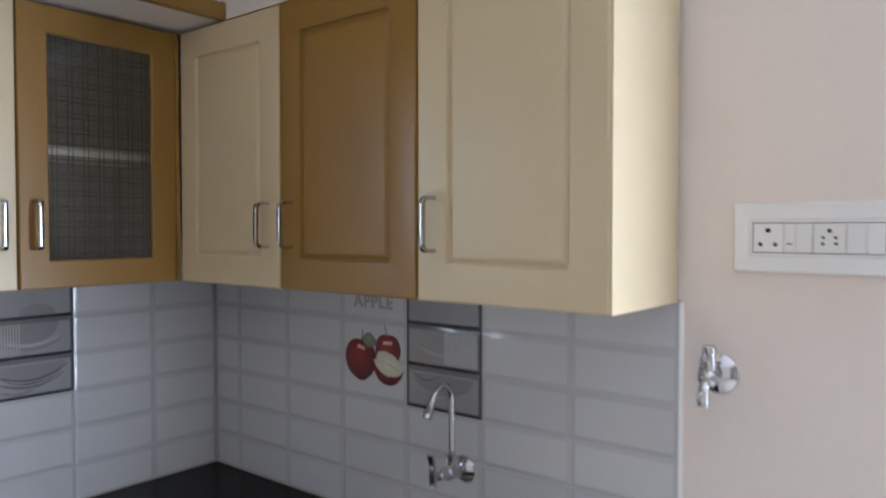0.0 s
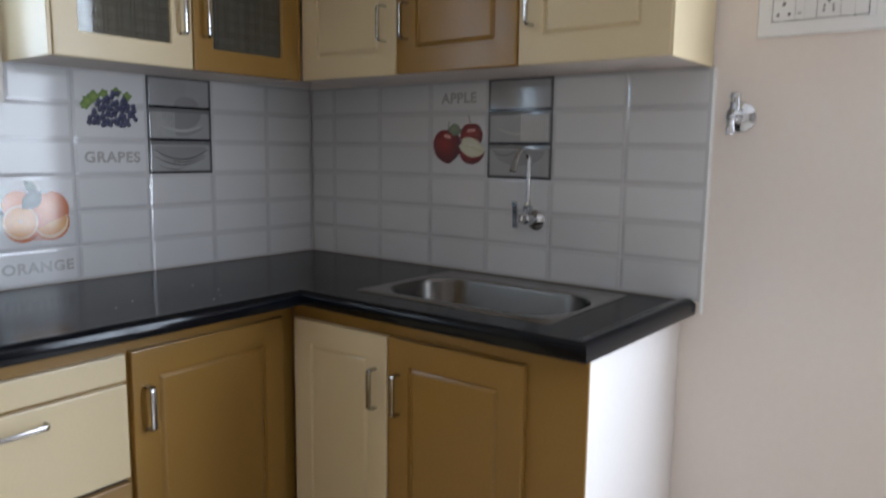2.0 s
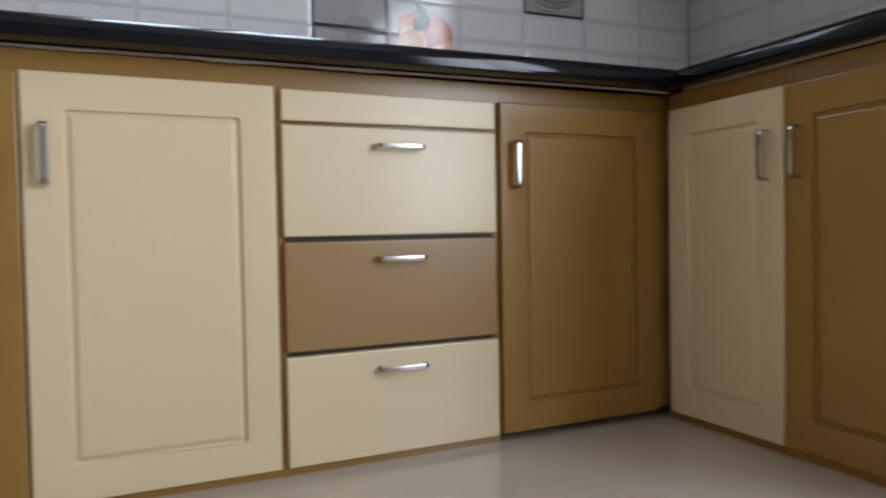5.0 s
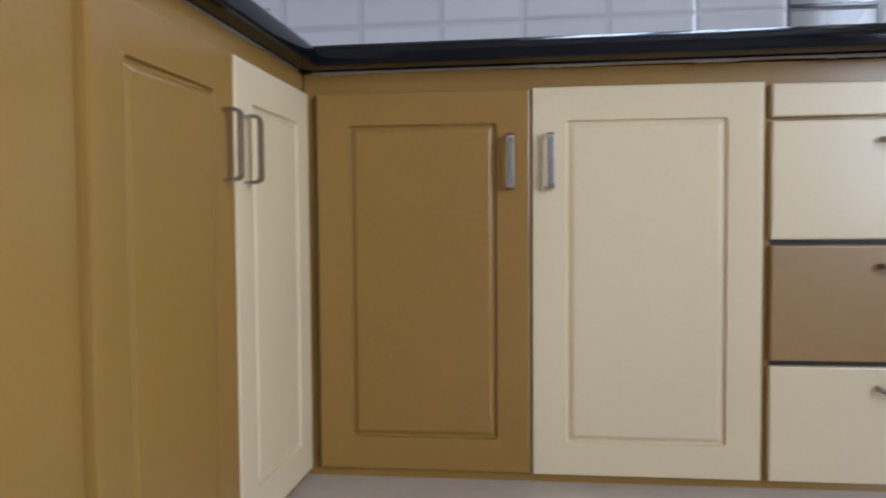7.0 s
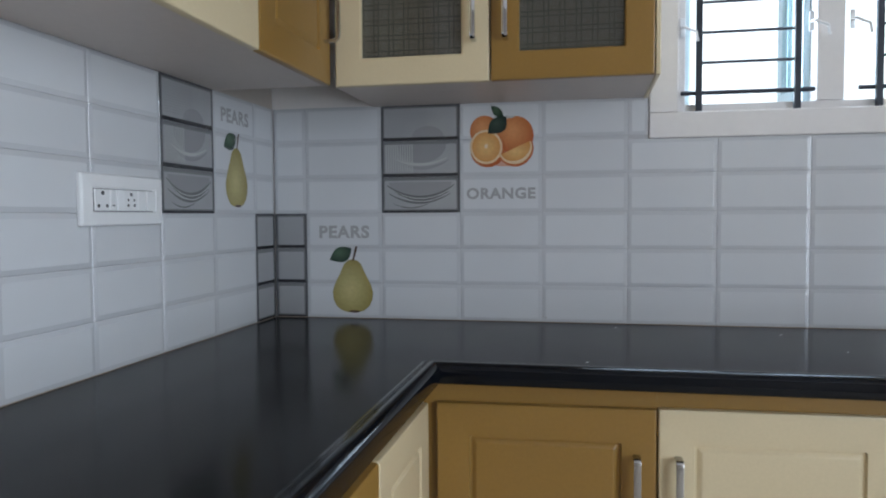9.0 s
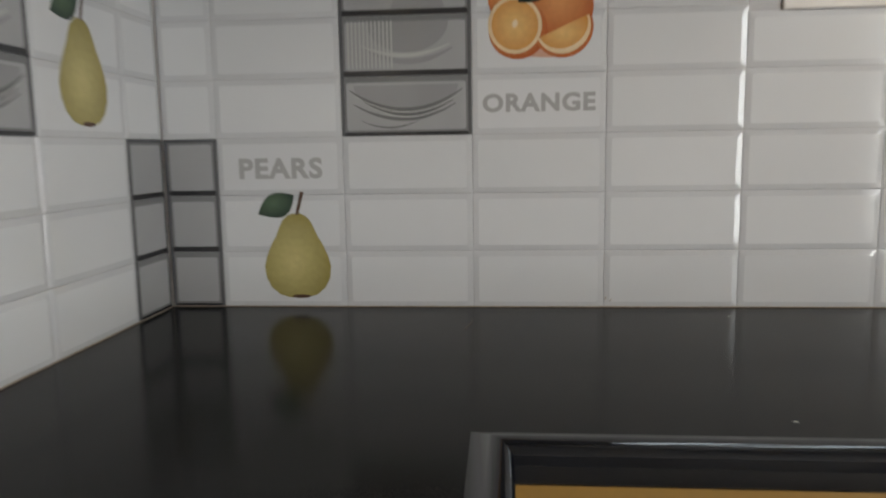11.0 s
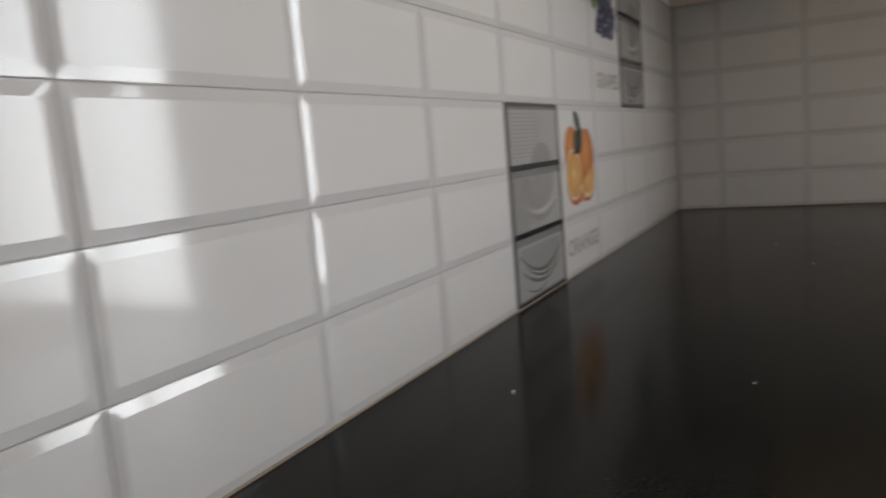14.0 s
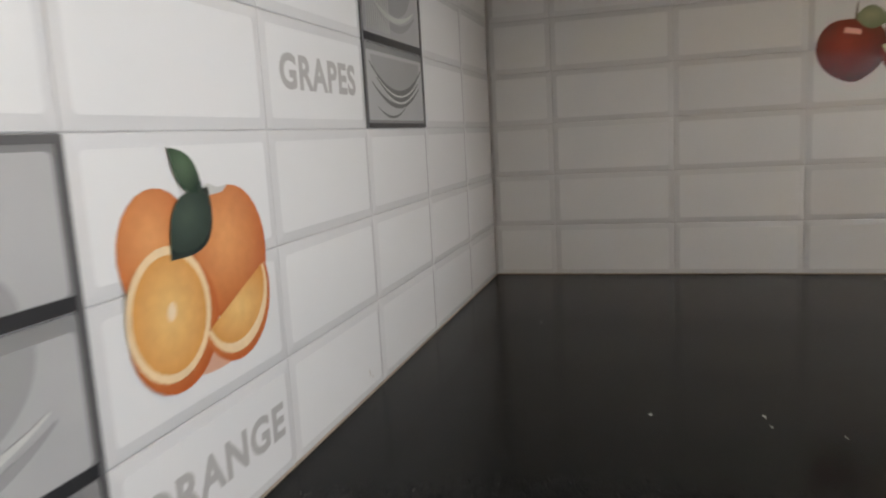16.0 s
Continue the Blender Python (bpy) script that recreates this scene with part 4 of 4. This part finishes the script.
def ellipse(bm, cx, cz, rx, rz, y, turn=0.0, n=28, a0=0, a1=360):
    pts = []
    steps = n if a1 - a0 >= 360 else n + 1
    for i in range(steps):
        a = radians(a0 + (a1 - a0) * i / n)
        u, w = rx * math.cos(a), rz * math.sin(a)
        c, s = math.cos(radians(turn)), math.sin(radians(turn))
        pts.append((cx + u * c - w * s, cz + u * s + w * c))
    return shape(bm, pts, y)


def shape(bm, pts, y):
    vs = [bm.verts.new((x, -y, z)) for x, z in pts]
    f = bm.faces.new(vs)
    if f.calc_area() > 0:
        f.normal_update()
        if f.normal.y > 0:
            f.normal_flip()
    return bm


def leaf_points(x0, z0, x1, z1, wide, n=10):
    dx, dz = x1 - x0, z1 - z0
    length = math.hypot(dx, dz)
    nx, nz = -dz / length, dx / length
    one = [(x0 + dx * i / n + nx * wide * math.sin(math.pi * (i / n) ** 0.85), z0 + dz * i / n + nz * wide * math.sin(math.pi * (i / n) ** 0.85)) for i in range(n + 1)]
    two = [(x0 + dx * i / n - nx * wide * 0.8 * math.sin(math.pi * (i / n)), z0 + dz * i / n - nz * wide * 0.8 * math.sin(math.pi * (i / n))) for i in range(n - 1, 0, -1)]
    return one + two


def lettering(parent, text, cx, cz, size, wide):
    cu = bpy.data.curves.new("lettering", "FONT")
    cu.body, cu.size, cu.align_x, cu.align_y = text, size, "CENTER", "CENTER"
    cu.offset, cu.space_character, cu.resolution_u = 0.0019, 1.10, 4
    tmp = bpy.data.objects.new("lettering", cu)
    scene.collection.objects.link(tmp)
    me = bpy.data.meshes.new_from_object(tmp)
    xs = [v.co.x for v in me.vertices]
    s = wide / (max(xs) - min(xs))
    for v in me.vertices:
        v.co = Vector((cx + v.co.x * s, -0.0003, cz + v.co.y * s * 0.93))
    me.materials.clear()
    me.materials.append(LETTER)
    bpy.data.objects.remove(tmp)
    ob = new("lettering", me)
    ob.parent = parent
    return tagged(ob, "grey printed word " + text)


def orange_print(t, cx, cz):
    k = 0.00100
    part("orange", ellipse(bmesh.new(), cx - 48 * k, cz + 24 * k, 40 * k, 42 * k, 0.0003), ORANGE_SKIN, t, "whole orange, printed")
    part("orange", ellipse(bmesh.new(), cx + 38 * k, cz + 9 * k, 49 * k, 53 * k, 0.0005), ORANGE_SKIN, t, "whole orange in front, printed")
    part("orange", ellipse(bmesh.new(), cx - 38 * k, cz - 28 * k, 49 * k, 48 * k, 0.0007), ORANGE_SKIN, t, "skin of a cut orange, printed")
    part("orange_half", ellipse(bmesh.new(), cx - 43 * k, cz - 20 * k, 45 * k, 47 * k, 0.0009, 12), ORANGE_PITH, t, "cut face with pale pith, printed")
    part("orange_half", ellipse(bmesh.new(), cx - 43 * k, cz - 20 * k, 39 * k, 41 * k, 0.0011, 12), ORANGE_FLESH, t, "orange flesh, printed")
    part("orange_half", ellipse(bmesh.new(), cx - 43 * k, cz - 18 * k, 5 * k, 7 * k, 0.0013, -20), ORANGE_PITH, t, "pale centre, printed")
    part("orange_wedge", ellipse(bmesh.new(), cx + 37 * k, cz - 26 * k, 50 * k, 49 * k, 0.0008, 24, 24, 180, 360), ORANGE_SKIN, t, "skin of a wedge, printed")
    part("orange_wedge", ellipse(bmesh.new(), cx + 37 * k, cz - 25 * k, 46 * k, 43 * k, 0.0010, 24, 24, 180, 360), ORANGE_PITH, t, "pale pith of a wedge, printed")
    part("orange_wedge", ellipse(bmesh.new(), cx + 37 * k, cz - 24 * k, 42 * k, 35 * k, 0.0012, 24, 24, 180, 360), ORANGE_FLESH, t, "flesh of a wedge, printed")
    part("shadow", ellipse(bmesh.new(), cx + 8 * k, cz - 66 * k, 34 * k, 8 * k, 0.0002), ORANGE_SHADE, t, "soft reddish shadow under the fruit, printed")
    part("stalk", shape(bmesh.new(), [(cx + 6 * k, cz + 60 * k), (cx + 12 * k, cz + 65 * k), (cx + 24 * k, cz + 61 * k), (cx + 38 * k, cz + 62 * k), (cx + 30 * k, cz + 57 * k), (cx + 16 * k, cz + 56 * k)], 0.0013), PANEL_LIGHT, t, "pale grey stalk star, printed")
    part("leaf", shape(bmesh.new(), leaf_points(cx + 12 * k, cz + 62 * k, cx - 38 * k, cz + 16 * k, 25 * k), 0.0014), LEAF_DARK, t, "dark grey-green leaf, printed")
    part("leaf", shape(bmesh.new(), leaf_points(cx + 6 * k, cz + 60 * k, cx - 30 * k, cz + 92 * k, 13 * k), 0.0015), LEAF_PRINT, t, "dark green leaf, printed")


def pear_print(t, cx, cz, squeeze=1.0):
    k = 0.00114
    half = [(0, -76), (14, -76), (30, -71), (43, -60), (51, -44), (53, -26), (49, -10), (41, 8), (33, 22), (27, 36), (22, 46), (14, 54), (6, 57), (0, 57)]
    pts = [(cx + x * k * squeeze, cz + z * k) for x, z in half] + [(cx - x * k * squeeze, cz + z * k) for x, z in half[-2:0:-1]]
    part("pear", shape(bmesh.new(), pts, 0.0004), PEAR_SKIN, t, "green-yellow pear, printed")
    part("pear_base", ellipse(bmesh.new(), cx + 4 * k, cz - 74 * k, 15 * k, 3 * k, 0.0007), STALK_PRINT, t, "dark pear base, printed")
    part("stalk", shape(bmesh.new(), [(cx - 1 * k, cz + 55 * k), (cx + 4 * k, cz + 55 * k), (cx + 14 * k, cz + 90 * k), (cx + 8 * k, cz + 91 * k)], 0.0007), STALK_PRINT, t, "brown stalk, printed")
    part("leaf", shape(bmesh.new(), leaf_points(cx - 2 * k, cz + 86 * k, cx - 60 * k, cz + 56 * k, 22 * k), 0.0009), LEAF_PRINT, t, "green leaf, printed")


def apple_print(t, cx, cz):
    k = 0.00114

    def apple(x, z, r, y):
        pts = []
        for i in range(36):
            a = 2 * math.pi * i / 36
            rr = r * (1 - 0.10 * max(0, math.sin(a)) ** 8 + 0.06 * abs(math.cos(a)) * (math.sin(a) + 0.2))
            taper = 1 - 0.09 * max(0, -math.sin(a)) ** 1.5
            lobe = 0.05 * r * abs(math.sin(2.5 * a + 0.4)) * max(0, -math.sin(a))
            pts.append((cx + (x + rr * 1.02 * taper * math.cos(a)) * k, cz + (z + (rr * 1.04 - lobe) * math.sin(a)) * k))
        part("apple", shape(bmesh.new(), pts, y), APPLE_SKIN, t, "red apple, printed")
    apple(43, 26, 37, 0.0003)
    apple(-41, -1, 48, 0.0005)
    part("leaf", shape(bmesh.new(), leaf_points(cx - 38 * k, cz + 46 * k, cx + 12 * k, cz + 40 * k, 19 * k), 0.0007), LEAF_PALE, t, "olive-green leaf, printed")
    part("highlight", shape(bmesh.new(), [(cx - 52 * k, cz + 25 * k), (cx - 28 * k, cz + 20 * k), (cx - 28 * k, cz + 28 * k), (cx - 50 * k, cz + 33 * k)], 0.0008), BLUSH_PRINT, t, "pink highlight, printed")
    part("highlight", shape(bmesh.new(), [(cx + 28 * k, cz + 38 * k), (cx + 56 * k, cz + 40 * k), (cx + 56 * k, cz + 47 * k), (cx + 30 * k, cz + 46 * k)], 0.0006), BLUSH_PRINT, t, "pink highlight, printed")
    skin = [(-1, 2), (-2, -8), (3, -24), (13, -40), (30, -49), (50, -51), (70, -44), (84, -30), (90, -14), (60, 4), (20, 10)]
    flesh = [(0, 2), (7, 5), (13, 6), (11, 14), (14, 21), (24, 24), (38, 24), (54, 20), (66, 14), (80, 2), (88, -10), (88, -16), (78, -25), (60, -30), (42, -31), (22, -23), (8, -12)]
    part("apple_half", shape(bmesh.new(), [(cx + x * k, cz + z * k) for x, z in skin], 0.0009), APPLE_SKIN, t, "red skin of a cut apple, printed")
    part("apple_half", shape(bmesh.new(), [(cx + x * k, cz + z * k) for x, z in flesh], 0.0011), APPLE_FLESH, t, "white apple flesh, printed")
    part("core", ribbon(bmesh.new(), [(cx + (14 + 7 * i) * k, cz + (4 - 1.9 * i) * k) for i in range(11)], 0.0016, 0.0013), CORE_PRINT, t, "thin yellow-green core line, printed")
    for x, z, dx in ((-38, 42, 3), (40, 58, -9)):
        part("stalk", shape(bmesh.new(), [(cx + x * k, cz + z * k), (cx + (x + 3) * k, cz + z * k), (cx + (x + dx + 2) * k, cz + (z + 26) * k), (cx + (x + dx) * k, cz + (z + 26) * k)], 0.0009), STALK_PRINT, t, "dark stalk, printed")


def grapes_print(t, cx, cz):
    k = 0.001
    rng = random.Random(5)
    for x, z, s in ((-62, 22, 1), (-40, 30, 1.1), (-70, 6, 0.8), (24, 46, 0.9), (56, 38, 0.8), (-10, 44, 0.8)):
        pts = []
        for i in range(18):
            a = 2 * math.pi * i / 18
            r = 20 * s * (0.75 + 0.3 * math.cos(3 * a + x) * math.cos(a * 2))
            pts.append((cx + (x + r * 1.1 * math.cos(a)) * k, cz + (z + r * math.sin(a)) * k))
        part("leaf", shape(bmesh.new(), pts, 0.0003 + 0.0001 * s), LEAF_GREEN, t, "ragged green vine leaf, printed")
    spots = []
    for row in range(8):
        for i in range(12):
            x, z = -74 + 13.5 * i + (row % 2) * 6, -44 + 12.5 * row
            top = 46 - 0.012 * (x - 18) ** 2
            if -74 < x < 84 and z < top and rng.random() < 0.95:
                spots.append((x + rng.uniform(-3, 3), z + rng.uniform(-3, 3) + 0.03 * abs(x)))
    for i, (x, z) in enumerate(spots):
        part("grape", ellipse(bmesh.new(), cx + x * k, cz + z * k, rng.uniform(7, 9) * k, rng.uniform(7.5, 9.5) * k, 0.0005 + 0.00002 * i, 0, 12), GRAPE_SKIN, t, "dark blue grape, printed")


LEAF_GREEN = fruit_print("vine_leaf_print", srgb(150, 170, 96), srgb(78, 116, 74), (0.5, 0.5))


def ribbon(bm, pts, wide, y):
    """A thin printed stroke through the points, pointed at its ends."""
    n = len(pts)
    left, right = [], []
    for i, (x, z) in enumerate(pts):
        x2, z2 = pts[min(i + 1, n - 1)]
        x1, z1 = pts[max(i - 1, 0)]
        length = math.hypot(x2 - x1, z2 - z1) or 1
        nx, nz = -(z2 - z1) / length, (x2 - x1) / length
        w = wide * (0.25 + 0.75 * math.sin(math.pi * i / (n - 1)))
        left.append(bm.verts.new((x + nx * w, -y, z + nz * w)))
        right.append(bm.verts.new((x - nx * w, -y, z - nz * w)))
    for i in range(n - 1):
        bm.faces.new((left[i], left[i + 1], right[i + 1], right[i]))
    return bm


def panel_print(t, w, mirror):
    """Frame, bars and pale kitchenware of a printed three-field panel, w wide, from the panel's lower left."""
    h = 3 * Q
    bm = bmesh.new()
    for x0, x1 in ((0.0012, 0.0062), (w - 0.0062, w - 0.0012)):
        block(bm, x0, x1, -0.0004, 0.0026, 0.001, h - 0.001)
    block(bm, 0.0064, w - 0.0064, -0.0005, 0.0026, h - 0.006, h - 0.001)
    for k in range(3):
        bar = part("bar", box(0.0064, w - 0.0064, -0.0007, 0.0026, k * Q + 0.001, k * Q + (0.0095 if k else 0.0065)), PANEL_DARK, t, "black printed bar")
    part("border", bm, PANEL_EDGE, t, "thin charcoal printed border")
    if w < 0.2:
        return
    f = (lambda x: w - x) if mirror else (lambda x: x)
    line = lambda bm, lo, hi, low, rise, wide, y: ribbon(bm, [(f(w * (lo + (hi - lo) * q / 20)), low + rise * (2 * q / 20 - 1) ** 2) for q in range(21)], wide, y)
    part("bowl", ellipse(bmesh.new(), f(w * 0.50), 0.086, w * 0.40, 0.046, 0.0003, 0, 28, 180, 360), PANEL_SOFT, t, "shallow bowl, faintly printed")
    bm = bmesh.new()
    strokes = ((0.52, 0.93, 0.070, 0.020, 0.0016),) if mirror else ((0.07, 0.93, 0.044, 0.034, 0.0036), (0.17, 0.86, 0.036, 0.024, 0.0030), (0.10, 0.88, 0.028, 0.026, 0.0030), (0.16, 0.60, 0.014, 0.012, 0.0016))
    for i, (lo, hi, low, rise, wide) in enumerate(strokes):
        line(bm, lo, hi, low, rise, wide, 0.0006 + 0.0001 * i)
    part("plates", bm, PANEL_MID, t, "stacked plates, printed")
    bm = bmesh.new()
    if not mirror:
        line(bm, 0.12, 0.90, 0.0400, 0.028, 0.0011, 0.0012)
        line(bm, 0.20, 0.84, 0.0318, 0.022, 0.0010, 0.0012)
    line(bm, 0.16, 0.84, Q + 0.034, 0.018, 0.0034, 0.0010)
    part("plate_rim", bm, PANEL_LIGHT, t, "pale rims, faintly printed")
    if not mirror:
        part("bowl", ellipse(bmesh.new(), f(w * 0.52), 2 * Q - 0.010, w * 0.31, 0.052, 0.0004, 0, 28, 180, 360), PANEL_SOFT, t, "deep round bowl, faintly printed")
        bm = bmesh.new()
        line(bm, 0.20, 0.86, Q + 0.024, 0.022, 0.0050, 0.0007)
        part("saucer", bm, PANEL_SOFT, t, "saucer under the bowl, faintly printed")
        part("bowl", ellipse(bmesh.new(), f(w * 0.60), 2 * Q + 0.010, w * 0.20, 0.030, 0.0004, 0, 24, 0, 180), PANEL_SOFT, t, "bowl's upper half, faintly printed")
    bm = bmesh.new()
    for i in range(14 if mirror else 12):
        x, half = f(w * (0.07 + 0.030 * i)), 0.0021 if mirror else 0.0014
        shape(bm, [(x - half, Q + 0.014), (x + half, Q + 0.014), (x + half, 2 * Q - 0.009), (x - half, 2 * Q - 0.009)], 0.0013)
    part("stripes", bm, PANEL_PALE if mirror else PANEL_LIGHT, t, "fine pale upright stripes, printed")
    bm = bmesh.new()
    for i in range(13):
        z = 2 * Q + 0.020 + 0.0058 * i
        shape(bm, [(w * 0.06, z), (w * 0.58, z), (w * 0.58, z + 0.001), (w * 0.06, z + 0.001)], 0.0003)
    part("ribs", bm, PANEL_SOFT, t, "fine level ribs, printed")


PANEL_SOFT = material("soft_grey_print", (0.300, 0.300, 0.306, 1), 0.08, grain=8, vary=0.1, rough_vary=0.03)

for (wall, col, row), kind in PRINTED.items():
    host, m, _ = tile_walls[wall]
    a, b = COLS[wall][col]
    names = {"panel": "grey printed tile with three framed fields of kitchenware", "pear": "white tile printed with a pear and its name", "pear_high": "white tile printed with a pear and its name",
             "orange": "white tile printed with oranges and their name", "apple": "white tile printed with apples and their name", "grapes": "white tile printed with dark grapes and their name"}
    t = new("printed_tile")
    t.parent = host
    t.matrix_basis = m @ pose(a, 0, row * Q)
    tagged(t, names[kind])
    w = b - a
    for r in range(3):
        ob = new("cushion", cushion(w, Q, PANEL_GREY if kind == "panel" else WHITE_TILE))
        ob.parent = t
        ob.matrix_basis = pose(0, 0, r * Q)
    if kind == "panel":
        panel_print(t, w, wall == "e")
    elif kind == "pear":
        pear_print(t, w * 0.61, 0.104)
        lettering(t, "PEARS", w / 2, 2.45 * Q, 0.05, 0.150)
    elif kind == "pear_high":
        pear_print(t, w * 0.52, 0.104)
        lettering(t, "PEARS", w / 2, 2.45 * Q, 0.05, 0.150)
    elif kind == "orange":
        orange_print(t, w * 0.515, 1.98 * Q)
        lettering(t, "ORANGE", w / 2, 0.50 * Q, 0.05, 0.190)
    elif kind == "apple":
        apple_print(t, w * 0.51, 0.098)
        lettering(t, "APPLE", w / 2, 2.45 * Q, 0.05, 0.140)
    elif kind == "grapes":
        grapes_print(t, w * 0.47, 1.90 * Q)
        lettering(t, "GRAPES", w / 2, 0.50 * Q, 0.05, 0.170)

taken = {(w_, c, r + i) for (w_, c, r) in PRINTED for i in range(3)}
for wall, (host, m, _) in tile_walls.items():
    for c, (a, b) in enumerate(COLS[wall]):
        for r in range(6):
            if (wall, c, r) in taken:
                continue
            a1, b1, h1 = a, b, Q
            if wall == "n" and r == 4 and 0.957 < (a + b) / 2 < 1.86:
                h1 = 1.3625 - H - 4 * Q
            if wall == "n" and r == 5:
                if a1 < 0.957 < b1:
                    b1 = 0.9565
                elif a1 < 1.862 < b1:
                    a1 = 1.8625
                elif 0.957 <= a1 < 1.862:
                    continue
            ob = new("tile", cushion(b1 - a1, h1, WHITE_TILE))
            ob.parent = host
            ob.matrix_basis = m @ pose(a1, 0, r * Q)

# grout bed behind the tiles, the white edge strip and the corner beads
bm = bmesh.new()
block(bm, XL - 0.001, 0.956, 0.0032, 0.0058, H + 0.001, 1.474)
block(bm, 0.9565, 1.8615, 0.0032, 0.0058, H + 0.001, 1.3625)
block(bm, 1.862, XR + 0.001, 0.0032, 0.0058, H + 0.001, 1.474)
block(bm, XR + 0.0032, XR + 0.0058, -1.484, 0.002, H + 0.001, 1.474)
block(bm, XL - 0.0058, XL - 0.0032, -1.480, 0.002, H + 0.001, 1.474)
tagged(part("trim_grout", bm, GROUT), "grey grout in the tile joints", "grout", kind="structure")
BEAD = material("white_plastic_bead", (0.93, 0.93, 0.93, 1), 0.22, grain=60, vary=0.02)
bm = bmesh.new()
for px, side in ((XR + 0.0055, -1), (XL - 0.0055, 1)):
    y0 = -1.4845 if side < 0 else -1.4805
    prof = [(px, y0 + 0.0005), (px + side * 0.0070, y0 + 0.0005)] + [(px + side * 0.0070 * math.cos(radians(a)), y0 - 0.0062 * math.sin(radians(a))) for a in range(15, 91, 15)]
    low, top = ([bm.verts.new((x, y, z)) for x, y in prof] for z in (H - 0.03, 1.4685))
    for k in range(len(prof)):
        k2 = (k + 1) % len(prof)
        bm.faces.new((low[k], low[k2], top[k2], top[k]))
    bm.faces.new(low[::-1])
    bm.faces.new(top)
bmesh.ops.recalc_face_normals(bm, faces=bm.faces)
tagged(part("trim_edge", bm, BEAD), "white edge strip at the end of the tiles", "tile edge", kind="structure")

# stray scraps left on the worktop
bm = bmesh.new()
rng = random.Random(11)
for x, y in ((1.338, -0.336), (1.261, -0.121), (0.872, -0.067), (1.589, -0.514), (1.978, -0.379), (1.911, -0.427), (2.206, -0.416), (2.165, -0.479), (2.126, -0.509), (2.196, -0.309), (2.546, -0.147),
             (2.181, -0.419), (1.256, -0.124), (0.582, -0.580), (0.797, -0.531)):
    a, r0 = rng.uniform(0, 3.1), rng.uniform(0.0012, 0.0034)
    pts = [(x + r0 * q * math.cos(a + k), y + r0 * 0.5 * q * math.sin(a + k)) for k, q in ((0, 1.4), (1.4, 0.7), (3.0, 1.2), (4.6, 0.6))]
    low = [bm.verts.new((u, w, H + 0.0003)) for u, w in pts]
    top = [bm.verts.new((u, w, H + 0.0011)) for u, w in pts]
    bm.faces.new(top)
    for k in range(4):
        bm.faces.new((low[k], low[(k + 1) % 4], top[(k + 1) % 4], top[k]))
tagged(part("debris", bm, PLASTIC), "tiny pale scraps scattered on the black worktop", "debris", kind="stuff")

# small dark chips and scratches on the glazed tiles, and a pale hair on the granite
bm = bmesh.new()
for x, z, turn, long in ((2.215, 0.896, 70, 0.010), (0.681, 0.886, 40, 0.007), (0.690, 0.883, 15, 0.005), (2.222, 0.890, 60, 0.004)):
    ribbon(bm, [(x + long * (q / 6 - 0.5) * math.cos(radians(turn + 8 * q)), z + long * (q / 6 - 0.5) * math.sin(radians(turn + 8 * q))) for q in range(7)], 0.0008, 0.0004)
tagged(part("scratches", bm, SEALANT), "small brown scratches on the white tiles", "scratches", kind="stuff")
hair = [(0.4435 + 0.010 * math.sin(0.16 * q), -0.160 + 0.0055 * q, H + 0.0008) for q in range(13)]
tagged(part("hair_line", tube(bmesh.new(), hair, 0.00035, 5), MORTAR), "thin pale thread lying on the black worktop", "thread", kind="stuff")
